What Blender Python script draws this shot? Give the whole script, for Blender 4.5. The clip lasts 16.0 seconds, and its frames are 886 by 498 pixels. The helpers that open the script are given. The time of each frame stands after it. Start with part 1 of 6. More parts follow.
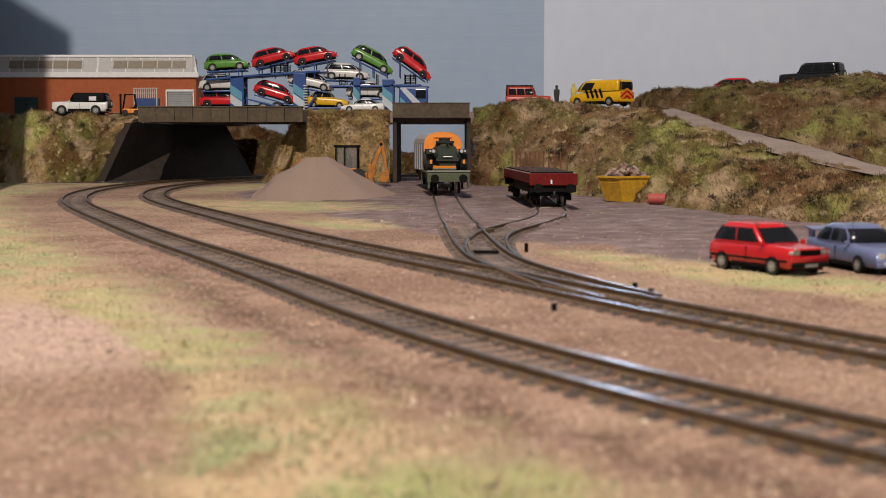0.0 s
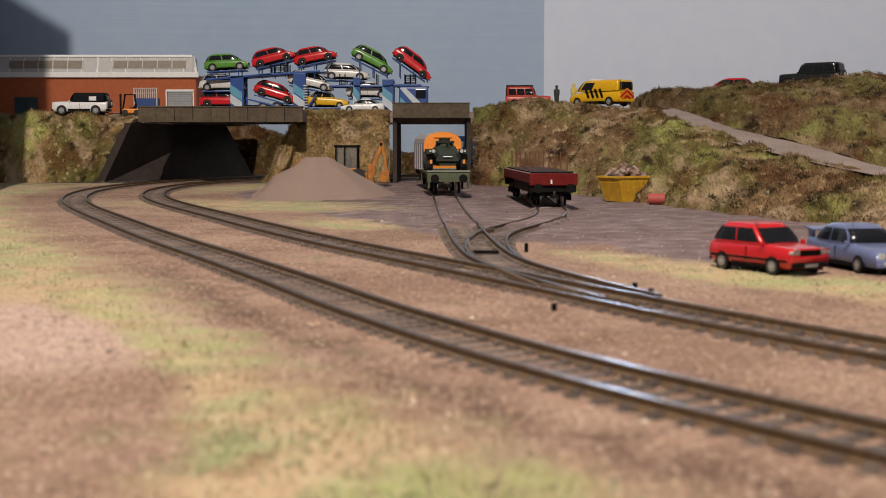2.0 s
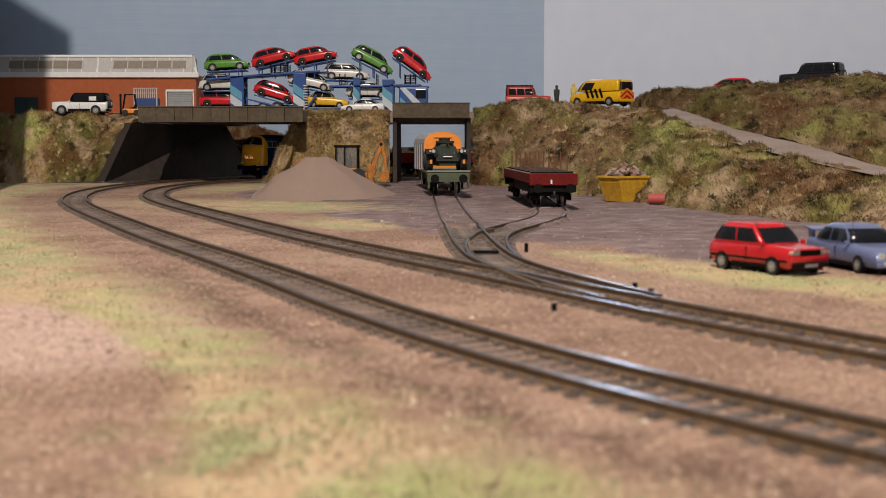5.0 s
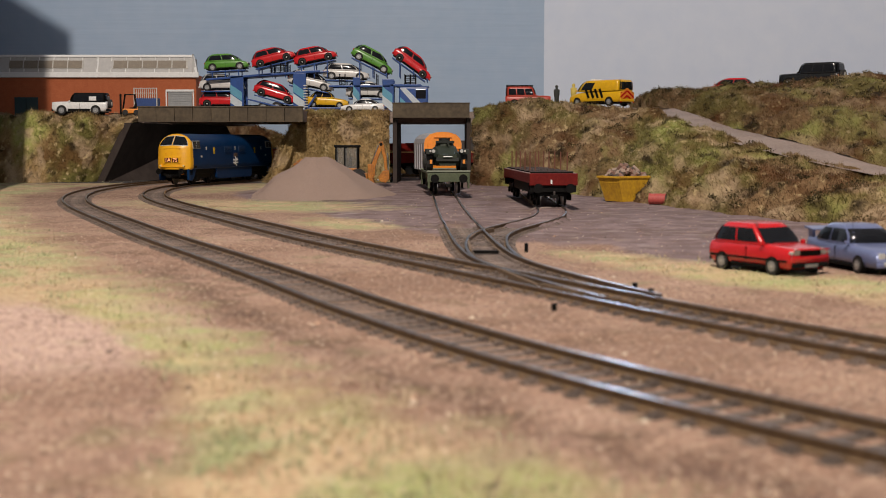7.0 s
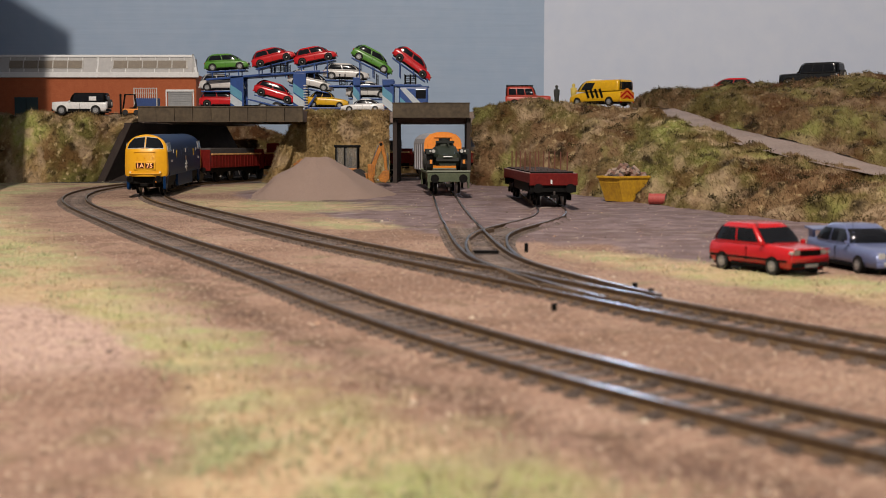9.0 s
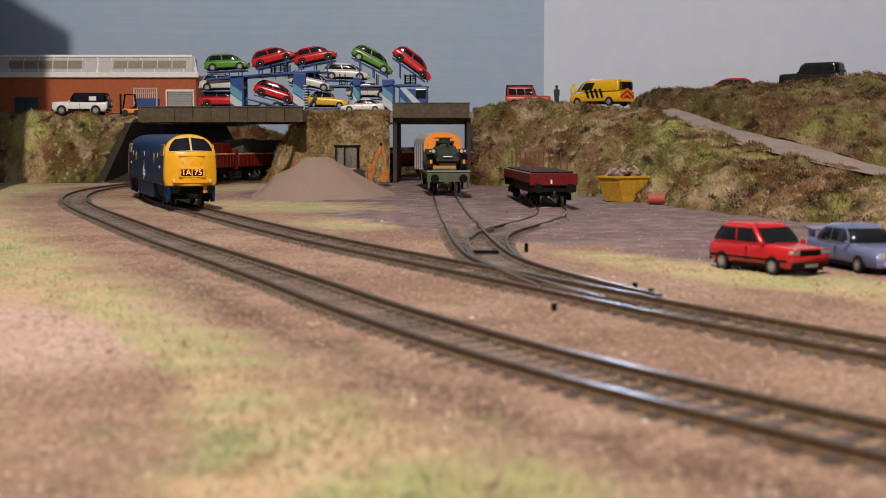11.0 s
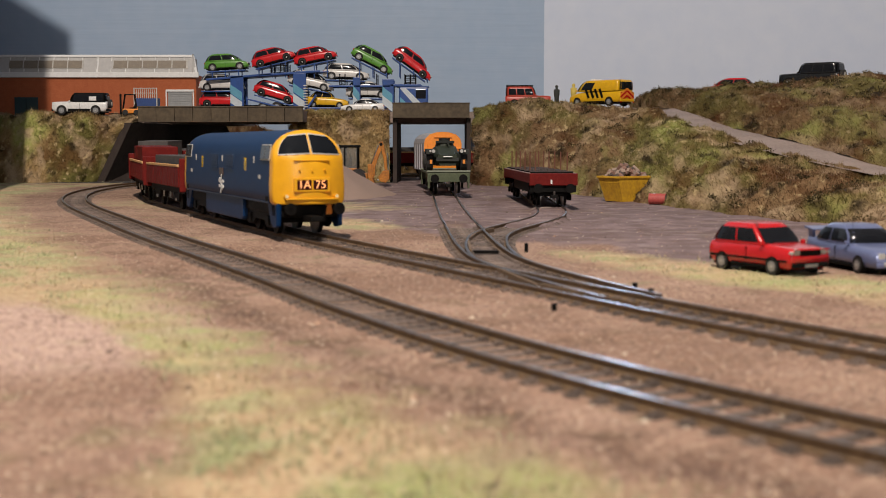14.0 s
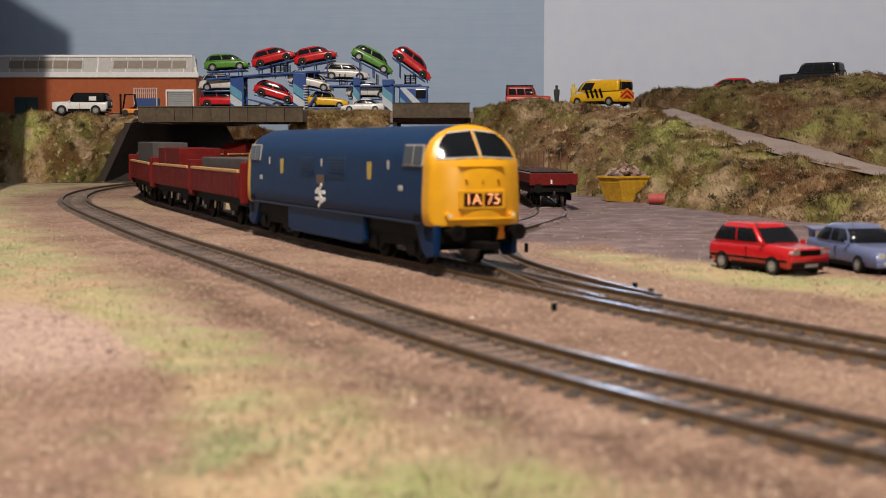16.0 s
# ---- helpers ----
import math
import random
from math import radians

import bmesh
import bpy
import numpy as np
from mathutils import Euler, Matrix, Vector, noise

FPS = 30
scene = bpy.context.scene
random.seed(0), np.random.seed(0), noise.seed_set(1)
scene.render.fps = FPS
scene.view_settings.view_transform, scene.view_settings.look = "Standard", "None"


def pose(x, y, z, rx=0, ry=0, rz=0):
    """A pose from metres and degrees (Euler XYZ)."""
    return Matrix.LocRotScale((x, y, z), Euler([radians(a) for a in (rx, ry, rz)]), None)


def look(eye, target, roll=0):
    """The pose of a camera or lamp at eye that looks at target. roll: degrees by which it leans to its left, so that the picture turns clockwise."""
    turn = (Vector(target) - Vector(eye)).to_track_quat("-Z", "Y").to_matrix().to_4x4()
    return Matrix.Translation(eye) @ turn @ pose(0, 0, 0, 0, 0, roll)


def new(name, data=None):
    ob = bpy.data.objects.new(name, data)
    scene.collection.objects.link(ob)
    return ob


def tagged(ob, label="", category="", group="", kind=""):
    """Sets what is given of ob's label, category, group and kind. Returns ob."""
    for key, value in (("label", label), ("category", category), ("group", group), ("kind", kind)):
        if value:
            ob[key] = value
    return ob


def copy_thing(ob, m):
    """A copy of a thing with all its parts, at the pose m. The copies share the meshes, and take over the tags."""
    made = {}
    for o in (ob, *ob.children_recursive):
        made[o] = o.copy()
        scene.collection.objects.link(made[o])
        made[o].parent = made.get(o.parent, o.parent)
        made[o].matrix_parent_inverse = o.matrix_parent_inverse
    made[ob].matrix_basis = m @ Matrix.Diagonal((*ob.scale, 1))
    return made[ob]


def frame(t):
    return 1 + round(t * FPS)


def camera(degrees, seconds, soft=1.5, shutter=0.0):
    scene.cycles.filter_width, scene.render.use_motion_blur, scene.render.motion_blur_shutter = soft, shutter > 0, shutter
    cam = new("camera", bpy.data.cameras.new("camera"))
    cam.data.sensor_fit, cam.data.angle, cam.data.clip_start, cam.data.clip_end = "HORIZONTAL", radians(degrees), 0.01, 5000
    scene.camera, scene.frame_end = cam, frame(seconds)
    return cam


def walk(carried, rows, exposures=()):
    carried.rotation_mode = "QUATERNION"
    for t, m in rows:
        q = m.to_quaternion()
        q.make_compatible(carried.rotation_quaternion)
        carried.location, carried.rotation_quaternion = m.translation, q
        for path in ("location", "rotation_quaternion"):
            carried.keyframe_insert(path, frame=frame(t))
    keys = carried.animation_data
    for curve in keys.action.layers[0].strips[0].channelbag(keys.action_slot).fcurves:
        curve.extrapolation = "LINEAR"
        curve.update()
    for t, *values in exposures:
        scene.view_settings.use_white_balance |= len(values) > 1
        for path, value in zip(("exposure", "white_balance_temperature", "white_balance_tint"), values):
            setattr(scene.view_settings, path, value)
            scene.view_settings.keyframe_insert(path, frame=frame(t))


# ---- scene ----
cam = camera(39.24, 16.0, soft=0.9, shutter=0.4)
cam.data.dof.use_dof = True
cam.data.dof.focus_distance = 1.15
cam.data.dof.aperture_fstop = 34.0
EYE = pose(0, 0, 0.0421, 90 - 4.83, 0, 0)
walk(cam, [(0.0, EYE), (16.0, EYE)], exposures=[(0.0, 0.0), (16.0, 0.0)])

# ---- light: a dim room with ceiling light over the layout and an added low fill ----
world = bpy.data.worlds.new("room_air")
scene.world = world
world.use_nodes = True
world.node_tree.nodes["Background"].inputs[0].default_value = (0.45, 0.62, 0.95, 1)
world.node_tree.nodes["Background"].inputs[1].default_value = 0.045


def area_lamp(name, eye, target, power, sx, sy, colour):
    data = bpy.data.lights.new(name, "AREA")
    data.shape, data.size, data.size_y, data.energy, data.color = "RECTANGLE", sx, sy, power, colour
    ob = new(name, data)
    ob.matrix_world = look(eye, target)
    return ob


area_lamp("ceiling_lamp", (-0.12, -0.20, 1.25), (0.0, 1.6, 0.08), 32.0, 0.022, 0.022, (1.0, 0.885, 0.785))
# added low fill behind the camera, brightens the abutment slab and upright faces
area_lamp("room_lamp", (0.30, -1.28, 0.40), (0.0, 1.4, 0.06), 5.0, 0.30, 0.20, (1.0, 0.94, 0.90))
window = area_lamp("window_light", (0.27, 1.885, 0.43), (0.05, 0.2, 0.0), 0.075, 0.035, 0.032, (0.55, 0.72, 1.0))
window.data.spread = radians(44)

# ---- materials ----
MATS = {}


def mat(name, c1, c2=None, rough=0.6, metal=0.0, scale=200.0, bump=0.0, fine=4.0, coat=0.0, emit=0.0, spec=0.5, island=0.0, rand=0.0):
    """A procedural surface: two colours mixed by noise at two scales, with relief."""
    if name in MATS:
        return MATS[name]
    m = bpy.data.materials.new(name)
    m.use_nodes = True
    nt = m.node_tree
    b = nt.nodes["Principled BSDF"]
    b.inputs["Roughness"].default_value = rough
    b.inputs["Metallic"].default_value = metal
    b.inputs["Coat Weight"].default_value = coat
    b.inputs["Specular IOR Level"].default_value = spec
    c2 = c2 or tuple(v * 0.82 for v in c1)
    tc = nt.nodes.new("ShaderNodeTexCoord")
    n1 = nt.nodes.new("ShaderNodeTexNoise")
    n1.inputs["Scale"].default_value = scale
    n1.inputs["Detail"].default_value = 5
    n2 = nt.nodes.new("ShaderNodeTexNoise")
    n2.inputs["Scale"].default_value = scale * fine
    n2.inputs["Detail"].default_value = 3
    for n in (n1, n2):
        nt.links.new(tc.outputs["Object"], n.inputs["Vector"])
    add = nt.nodes.new("ShaderNodeMath")
    add.operation = "ADD"
    nt.links.new(n1.outputs["Fac"], add.inputs[0])
    nt.links.new(n2.outputs["Fac"], add.inputs[1])
    ramp = nt.nodes.new("ShaderNodeMapRange")
    ramp.inputs["From Min"].default_value = 0.75
    ramp.inputs["From Max"].default_value = 1.25
    nt.links.new(add.outputs[0], ramp.inputs["Value"])
    mix = nt.nodes.new("ShaderNodeMix")
    mix.data_type = "RGBA"
    mix.inputs[6].default_value = (*c1, 1)
    mix.inputs[7].default_value = (*c2, 1)
    nt.links.new(ramp.outputs[0], mix.inputs[0])
    out = mix.outputs[2]
    if island or rand:
        src = nt.nodes.new("ShaderNodeNewGeometry").outputs["Random Per Island"] if island else nt.nodes.new("ShaderNodeObjectInfo").outputs["Random"]
        mr = nt.nodes.new("ShaderNodeMapRange")
        k = island or rand
        mr.inputs["To Min"].default_value, mr.inputs["To Max"].default_value = 1 - k, 1 + k
        nt.links.new(src, mr.inputs["Value"])
        mul = nt.nodes.new("ShaderNodeVectorMath")
        mul.operation = "SCALE"
        nt.links.new(out, mul.inputs[0])
        nt.links.new(mr.outputs[0], mul.inputs["Scale"])
        out = mul.outputs[0]
    nt.links.new(out, b.inputs["Base Color"])
    if bump:
        bp = nt.nodes.new("ShaderNodeBump")
        bp.inputs["Strength"].default_value = 0.6
        bp.inputs["Distance"].default_value = bump
        nt.links.new(add.outputs[0], bp.inputs["Height"])
        nt.links.new(bp.outputs["Normal"], b.inputs["Normal"])
    if emit:
        b.inputs["Emission Color"].default_value = (*c1, 1)
        b.inputs["Emission Strength"].default_value = emit
    MATS[name] = m
    return m


def ground_mat():
    """Sandy ballast, worn yard surface and static grass, mixed by the laid-out zones and noise."""
    m = bpy.data.materials.new("layout_ground")
    m.use_nodes = True
    nt = m.node_tree
    b = nt.nodes["Principled BSDF"]
    b.inputs["Roughness"].default_value = 0.9
    b.inputs["Specular IOR Level"].default_value = 0.25
    tc = nt.nodes.new("ShaderNodeTexCoord")

    def noise_node(scale, detail=5):
        n = nt.nodes.new("ShaderNodeTexNoise")
        n.inputs["Scale"].default_value, n.inputs["Detail"].default_value = scale, detail
        nt.links.new(tc.outputs["Object"], n.inputs["Vector"])
        return n.outputs["Fac"]

    def mixed(a, bb, fac):
        x = nt.nodes.new("ShaderNodeMix")
        x.data_type = "RGBA"
        for i, v in ((6, a), (7, bb)):
            if isinstance(v, tuple):
                x.inputs[i].default_value = (*v, 1)
            else:
                nt.links.new(v, x.inputs[i])
        nt.links.new(fac, x.inputs[0])
        return x.outputs[2]

    def ranged(v, lo, hi):
        r = nt.nodes.new("ShaderNodeMapRange")
        r.inputs["From Min"].default_value, r.inputs["From Max"].default_value = lo, hi
        nt.links.new(v, r.inputs["Value"])
        return r.outputs[0]

    def attr(name):
        a = nt.nodes.new("ShaderNodeAttribute")
        a.attribute_name = name
        return a.outputs["Fac"]

    def op(kind, a, bb):
        x = nt.nodes.new("ShaderNodeMath")
        x.operation = kind
        for i, v in enumerate((a, bb)):
            if isinstance(v, (int, float)):
                x.inputs[i].default_value = v
            else:
                nt.links.new(v, x.inputs[i])
        return x.outputs[0]

    vor = nt.nodes.new("ShaderNodeTexVoronoi")
    vor.inputs["Scale"].default_value = 1300
    nt.links.new(tc.outputs["Object"], vor.inputs["Vector"])
    sep = nt.nodes.new("ShaderNodeSeparateColor")
    nt.links.new(vor.outputs["Color"], sep.inputs[0])
    big, mid, fine = noise_node(14), noise_node(70), noise_node(700)
    sand = mixed((0.260, 0.155, 0.108), (0.42, 0.273, 0.20), ranged(big, 0.38, 0.62))
    sand = mixed(sand, (0.19, 0.115, 0.08), ranged(mid, 0.52, 0.70))
    sand = mixed(sand, (0.58, 0.41, 0.34), ranged(op("ADD", attr("pale"), op("MULTIPLY", mid, 0.8)), 0.55, 1.35))
    sand = mixed(sand, (0.185, 0.112, 0.078), ranged(fine, 0.50, 0.70))
    sand = mixed(sand, (0.115, 0.066, 0.044), ranged(op("ADD", attr("umber"), op("MULTIPLY", mid, 0.8)), 0.62, 1.05))
    sand = mixed(sand, (0.55, 0.40, 0.29), ranged(sep.outputs[0], 0.78, 1.0))
    sand = mixed(sand, (0.12, 0.075, 0.055), ranged(sep.outputs[1], 0.80, 1.0))
    yard = mixed((0.165, 0.115, 0.110), (0.255, 0.185, 0.182), ranged(mid, 0.38, 0.62))
    yard = mixed(yard, (0.15, 0.098, 0.09), ranged(big, 0.5, 0.66))
    yard = mixed(yard, (0.34, 0.265, 0.26), ranged(noise_node(38), 0.58, 0.70))
    yard = mixed(yard, (0.13, 0.088, 0.08), ranged(noise_node(190), 0.60, 0.74))
    grass = mixed((0.50, 0.355, 0.215), (0.34, 0.34, 0.165), ranged(op("ADD", noise_node(46), big), 0.93, 1.09))
    grass = mixed(grass, (0.30, 0.185, 0.10), ranged(noise_node(58), 0.55, 0.68))
    grass = mixed(grass, (0.37, 0.405, 0.155), ranged(op("ADD", attr("lime"), op("MULTIPLY", mid, 1.2)), 0.85, 1.7))
    grass = mixed(grass, (0.68, 0.57, 0.36), ranged(fine, 0.52, 0.72))
    grass = mixed(grass, (0.25, 0.20, 0.105), ranged(noise_node(420), 0.58, 0.70))
    # dark ground colour that stands in for the shade under the bridges
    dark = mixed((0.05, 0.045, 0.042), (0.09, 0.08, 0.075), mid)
    fy = ranged(op("ADD", attr("yard"), op("MULTIPLY", mid, 0.5)), 0.6, 0.85)
    fg = ranged(op("ADD", attr("grass"), op("ADD", op("MULTIPLY", mid, 1.3), op("MULTIPLY", big, 1.0))), 1.30, 2.05)
    col = mixed(sand, yard, fy)
    col = mixed(col, grass, fg)
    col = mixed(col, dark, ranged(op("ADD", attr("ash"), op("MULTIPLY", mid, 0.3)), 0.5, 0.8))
    nt.links.new(col, b.inputs["Base Color"])
    bp = nt.nodes.new("ShaderNodeBump")
    bp.inputs["Strength"].default_value, bp.inputs["Distance"].default_value = 0.7, 0.0006
    nt.links.new(op("ADD", fine, vor.outputs["Distance"]), bp.inputs["Height"])
    nt.links.new(bp.outputs["Normal"], b.inputs["Normal"])
    return m


M_RAILTOP = mat("worn_steel", (0.30, 0.27, 0.25), (0.17, 0.125, 0.09), rough=0.30, metal=1.0, scale=60)
M_RUST = mat("rail_rust", (0.115, 0.070, 0.035), (0.19, 0.118, 0.060), rough=0.75, scale=300)
M_SLEEPER = mat("sleeper_grey_brown", (0.090, 0.066, 0.054), (0.19, 0.143, 0.116), rough=0.85, scale=250, bump=0.0002, rand=0.3)
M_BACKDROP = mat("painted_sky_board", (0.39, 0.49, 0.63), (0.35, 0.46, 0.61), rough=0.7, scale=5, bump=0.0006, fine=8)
for m in (M_BACKDROP,):
    nt = m.node_tree
    wv = nt.nodes.new("ShaderNodeTexNoise")
    wv.inputs["Scale"].default_value, wv.inputs["Detail"].default_value = 9.0, 4
    mp = nt.nodes.new("ShaderNodeMapping")
    mp.inputs["Scale"].default_value = (0.5, 1.0, 9.0)
    nt.links.new(nt.nodes["Texture Coordinate"].outputs["Object"], mp.inputs["Vector"])
    nt.links.new(mp.outputs[0], wv.inputs["Vector"])
    nt.nodes["Bump"].inputs["Distance"].default_value = 0.0012
    nt.links.new(wv.outputs["Fac"], nt.nodes["Bump"].inputs["Height"])
# sky board paint again, lightened to carry the brighter light on the right board
M_BACKDROP_LIT = mat("painted_sky_board_pale", (0.66, 0.72, 0.83), (0.61, 0.68, 0.81), rough=0.7, scale=4, bump=0.0006, fine=9)
M_GIRDER = mat("weathered_girder", (0.050, 0.034, 0.018), (0.092, 0.066, 0.036), rough=0.7, scale=60, bump=0.0003)
# very dark brown concrete for the abutment slab and bridge piers
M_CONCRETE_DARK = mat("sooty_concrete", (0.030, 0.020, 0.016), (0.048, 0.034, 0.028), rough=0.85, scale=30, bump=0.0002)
M_ROAD = mat("gritty_road", (0.22, 0.165, 0.14), (0.31, 0.24, 0.205), rough=0.9, scale=35, bump=0.0006, fine=14)
M_GRAVEL = mat("grey_gravel", (0.255, 0.178, 0.142), (0.36, 0.26, 0.212), rough=0.95, scale=900, bump=0.0006)
M_ROOM = mat("room_plaster", (0.26, 0.27, 0.30), rough=0.9, scale=3)
M_BLUE = mat("loco_blue", (0.0018, 0.0225, 0.080), (0.0030, 0.028, 0.092), rough=0.45, spec=0.16, scale=80)
M_YELLOW = mat("warm_yellow_paint", (0.80, 0.40, 0.012), (0.74, 0.36, 0.012), rough=0.35, scale=60)
M_BLACK = mat("black_plastic", (0.003, 0.003, 0.003), (0.008, 0.007, 0.006), rough=0.65, scale=300, spec=0.12)
M_GLASS_DARK = mat("dark_glazing", (0.010, 0.012, 0.015), rough=0.10, scale=50, spec=0.18)
M_GREYFRAME = mat("pale_grey_frame", (0.52, 0.50, 0.46), rough=0.5)
M_WHITE = mat("white_paint", (0.78, 0.78, 0.76), (0.7, 0.7, 0.68), rough=0.45)
M_ORANGE = mat("orange_paint", (0.80, 0.27, 0.025), (0.72, 0.23, 0.02), rough=0.45, scale=120)
M_RED = mat("red_paint", (0.55, 0.014, 0.018), (0.50, 0.012, 0.015), rough=0.25, coat=0.5)
M_WAGONRED = mat("wagon_bauxite_red", (0.112, 0.0055, 0.0045), (0.150, 0.010, 0.007), rough=0.6, scale=120, spec=0.18)
M_CREAM = mat("cream_capping", (0.52, 0.26, 0.085), (0.62, 0.36, 0.15), rough=0.6, scale=200)
M_LOADGREY = mat("slate_grey_load", (0.055, 0.048, 0.047), (0.08, 0.07, 0.066), rough=0.8, scale=60)
M_STEELWHEEL = mat("wheel_steel", (0.30, 0.29, 0.28), rough=0.35, metal=0.9)


# ---- mesh helpers ----
def mesh_of(name, bm, materials, smooth=False):
    me = bpy.data.meshes.new(name)
    bm.normal_update()
    bm.to_mesh(me)
    bm.free()
    for m in materials if isinstance(materials, (list, tuple)) else [materials]:
        me.materials.append(m)
    if smooth:
        me.polygons.foreach_set("use_smooth", [True] * len(me.polygons))
    return me


def part(name, bm, material, parent=None, label="", at=None, smooth=False):
    ob = new(name, mesh_of(name, bm, material, smooth))
    if parent is not None:
        ob.parent = parent
    if at is not None:
        ob.matrix_basis = at
    if label:
        ob["label"] = label
    return ob


def twin(ob, at, parent=None):
    """Another object on the same mesh."""
    o = new(ob.name.split(".")[0], ob.data)
    o.parent = parent if parent is not None else ob.parent
    o.matrix_basis = at
    return o


def thing(name, m, label, category, group="", kind=""):
    ob = new(name)
    ob.empty_display_size = 0.01
    ob.matrix_basis = m
    return tagged(ob, label, category, group, kind)


def add_box(bm, x0, x1, y0, y1, z0, z1, bev=0.0, mi=0):
    r = bmesh.ops.create_cube(bm, size=1.0)
    vs = r["verts"]
    for v in vs:
        v.co = Vector(((x0 + x1) / 2 + v.co.x * (x1 - x0), (y0 + y1) / 2 + v.co.y * (y1 - y0), (z0 + z1) / 2 + v.co.z * (z1 - z0)))
    fs = {f for v in vs for f in v.link_faces}
    if bev:
        es = {e for v in vs for e in v.link_edges}
        r2 = bmesh.ops.bevel(bm, geom=list(es), offset=bev, segments=2, affect="EDGES", profile=0.6)
        fs = {f for v in r2["verts"] for f in v.link_faces} | {f for f in fs if f.is_valid}
    for f in fs:
        f.material_index = mi
    return bm


def box(x0, x1, y0, y1, z0, z1, bev=0.0):
    return add_box(bmesh.new(), x0, x1, y0, y1, z0, z1, bev)


def add_cyl(bm, r, a, b, seg=14, r2=None, mi=0):
    a, b = Vector(a), Vector(b)
    d = b - a
    m = Matrix.Translation((a + b) / 2) @ d.to_track_quat("Z", "Y").to_matrix().to_4x4()
    res = bmesh.ops.create_cone(bm, cap_ends=True, segments=seg, radius1=r, radius2=r if r2 is None else r2, depth=d.length, matrix=m)
    for f in {f for v in res["verts"] for f in v.link_faces}:
        f.material_index = mi
    return bm


def cyl(r, a, b, seg=14, r2=None):
    return add_cyl(bmesh.new(), r, a, b, seg, r2)


def prism(profile, y0, y1, bev=0.0):
    """A profile of (x, z) points drawn across from y0 to y1."""
    bm = bmesh.new()
    a = [bm.verts.new((x, y0, z)) for x, z in profile]
    b = [bm.verts.new((x, y1, z)) for x, z in profile]
    n = len(a)
    bm.faces.new(a)
    bm.faces.new(b[::-1])
    for i in range(n):
        bm.faces.new((a[i], b[i], b[(i + 1) % n], a[(i + 1) % n]))
    bmesh.ops.recalc_face_normals(bm, faces=bm.faces)
    if bev:
        bmesh.ops.bevel(bm, geom=list(bm.edges), offset=bev, segments=2, affect="EDGES", profile=0.6)
    return bm


def grid_mesh(name, P, materials, smooth=True):
    """A mesh over an array of points (rows, columns, 3)."""
    nu, nv = P.shape[:2]
    idx = np.arange(nu * nv).reshape(nu, nv)
    q = np.stack([idx[:-1, :-1], idx[1:, :-1], idx[1:, 1:], idx[:-1, 1:]], -1).reshape(-1, 4)
    me = bpy.data.meshes.new(name)
    me.from_pydata(P.reshape(-1, 3).tolist(), [], q.tolist())
    for m in materials if isinstance(materials, (list, tuple)) else [materials]:
        me.materials.append(m)
    if smooth:
        me.polygons.foreach_set("use_smooth", [True] * len(me.polygons))
    return me


def text_mesh(name, text, size, material, parent, at, depth=0.00008):
    cu = bpy.data.curves.new(name, "FONT")
    cu.body, cu.size, cu.extrude, cu.align_x, cu.align_y = text, size, depth, "CENTER", "CENTER"
    tmp = bpy.data.objects.new("lettering_source", cu)
    me = bpy.data.meshes.new_from_object(tmp)
    bpy.data.objects.remove(tmp)
    me.materials.clear()
    me.materials.append(material)
    ob = new(name, me)
    ob.parent = parent
    ob.matrix_basis = at
    return ob


# ---- plan: ground level, track lines ----
def level(y):
    t = min(1.0, max(0.0, (y - 0.85) / 0.45))
    return 0.0035 * t * t * (3 - 2 * t)


GROUND = -0.0026


class Line:
    """A smooth line through plan points, measured along its length."""

    def __init__(self, pts):
        P = np.array(pts, float)
        out = []
        for i in range(len(P) - 1):
            p0, p1, p2, p3 = P[max(i - 1, 0)], P[i], P[i + 1], P[min(i + 2, len(P) - 1)]
            for t in np.linspace(0, 1, 24, endpoint=False):
                out.append(0.5 * (2 * p1 + (p2 - p0) * t + (2 * p0 - 5 * p1 + 4 * p2 - p3) * t * t + (3 * p1 - p0 - 3 * p2 + p3) * t ** 3))
        out.append(P[-1])
        self.P = np.array(out)
        self.s = np.r_[0, np.cumsum(np.hypot(*np.diff(self.P, axis=0).T))]
        self.length = self.s[-1]

    def at(self, u):
        return np.array([np.interp(u, self.s, self.P[:, 0]), np.interp(u, self.s, self.P[:, 1])])

    def way(self, u):
        d = self.at(min(u + 0.004, self.length)) - self.at(max(u - 0.004, 0))
        return d / np.hypot(*d)


INNER = Line([(0.1451, 0.1802), (0.104, 0.2396), (0.0664, 0.3063), (0.0333, 0.3753), (-0.0003, 0.4449), (-0.0341, 0.514), (-0.066, 0.5835), (-0.0958, 0.6538), (-0.1249, 0.7253), (-0.154, 0.7966), (-0.1831, 0.8676), (-0.2111, 0.939), (-0.2348, 1.0118), (-0.2501, 1.0865), (-0.2541, 1.1627), (-0.2466, 1.2393), (-0.2295, 1.3154), (-0.2047, 1.3899), (-0.1713, 1.4598), (-0.1271, 1.5205), (-0.071, 1.5678), (-0.0046, 1.5996), (0.0688, 1.6164), (0.1459, 1.6206), (0.224, 1.6141), (0.302, 1.5981), (0.46, 1.56), (0.62, 1.52), (0.8, 1.49), (1.0, 1.47), (1.3, 1.44), (1.47, 1.35), (1.56, 1.2), (1.58, 0.95), (1.58, 0.6), (1.58, 0.2), (1.58, -0.3)])
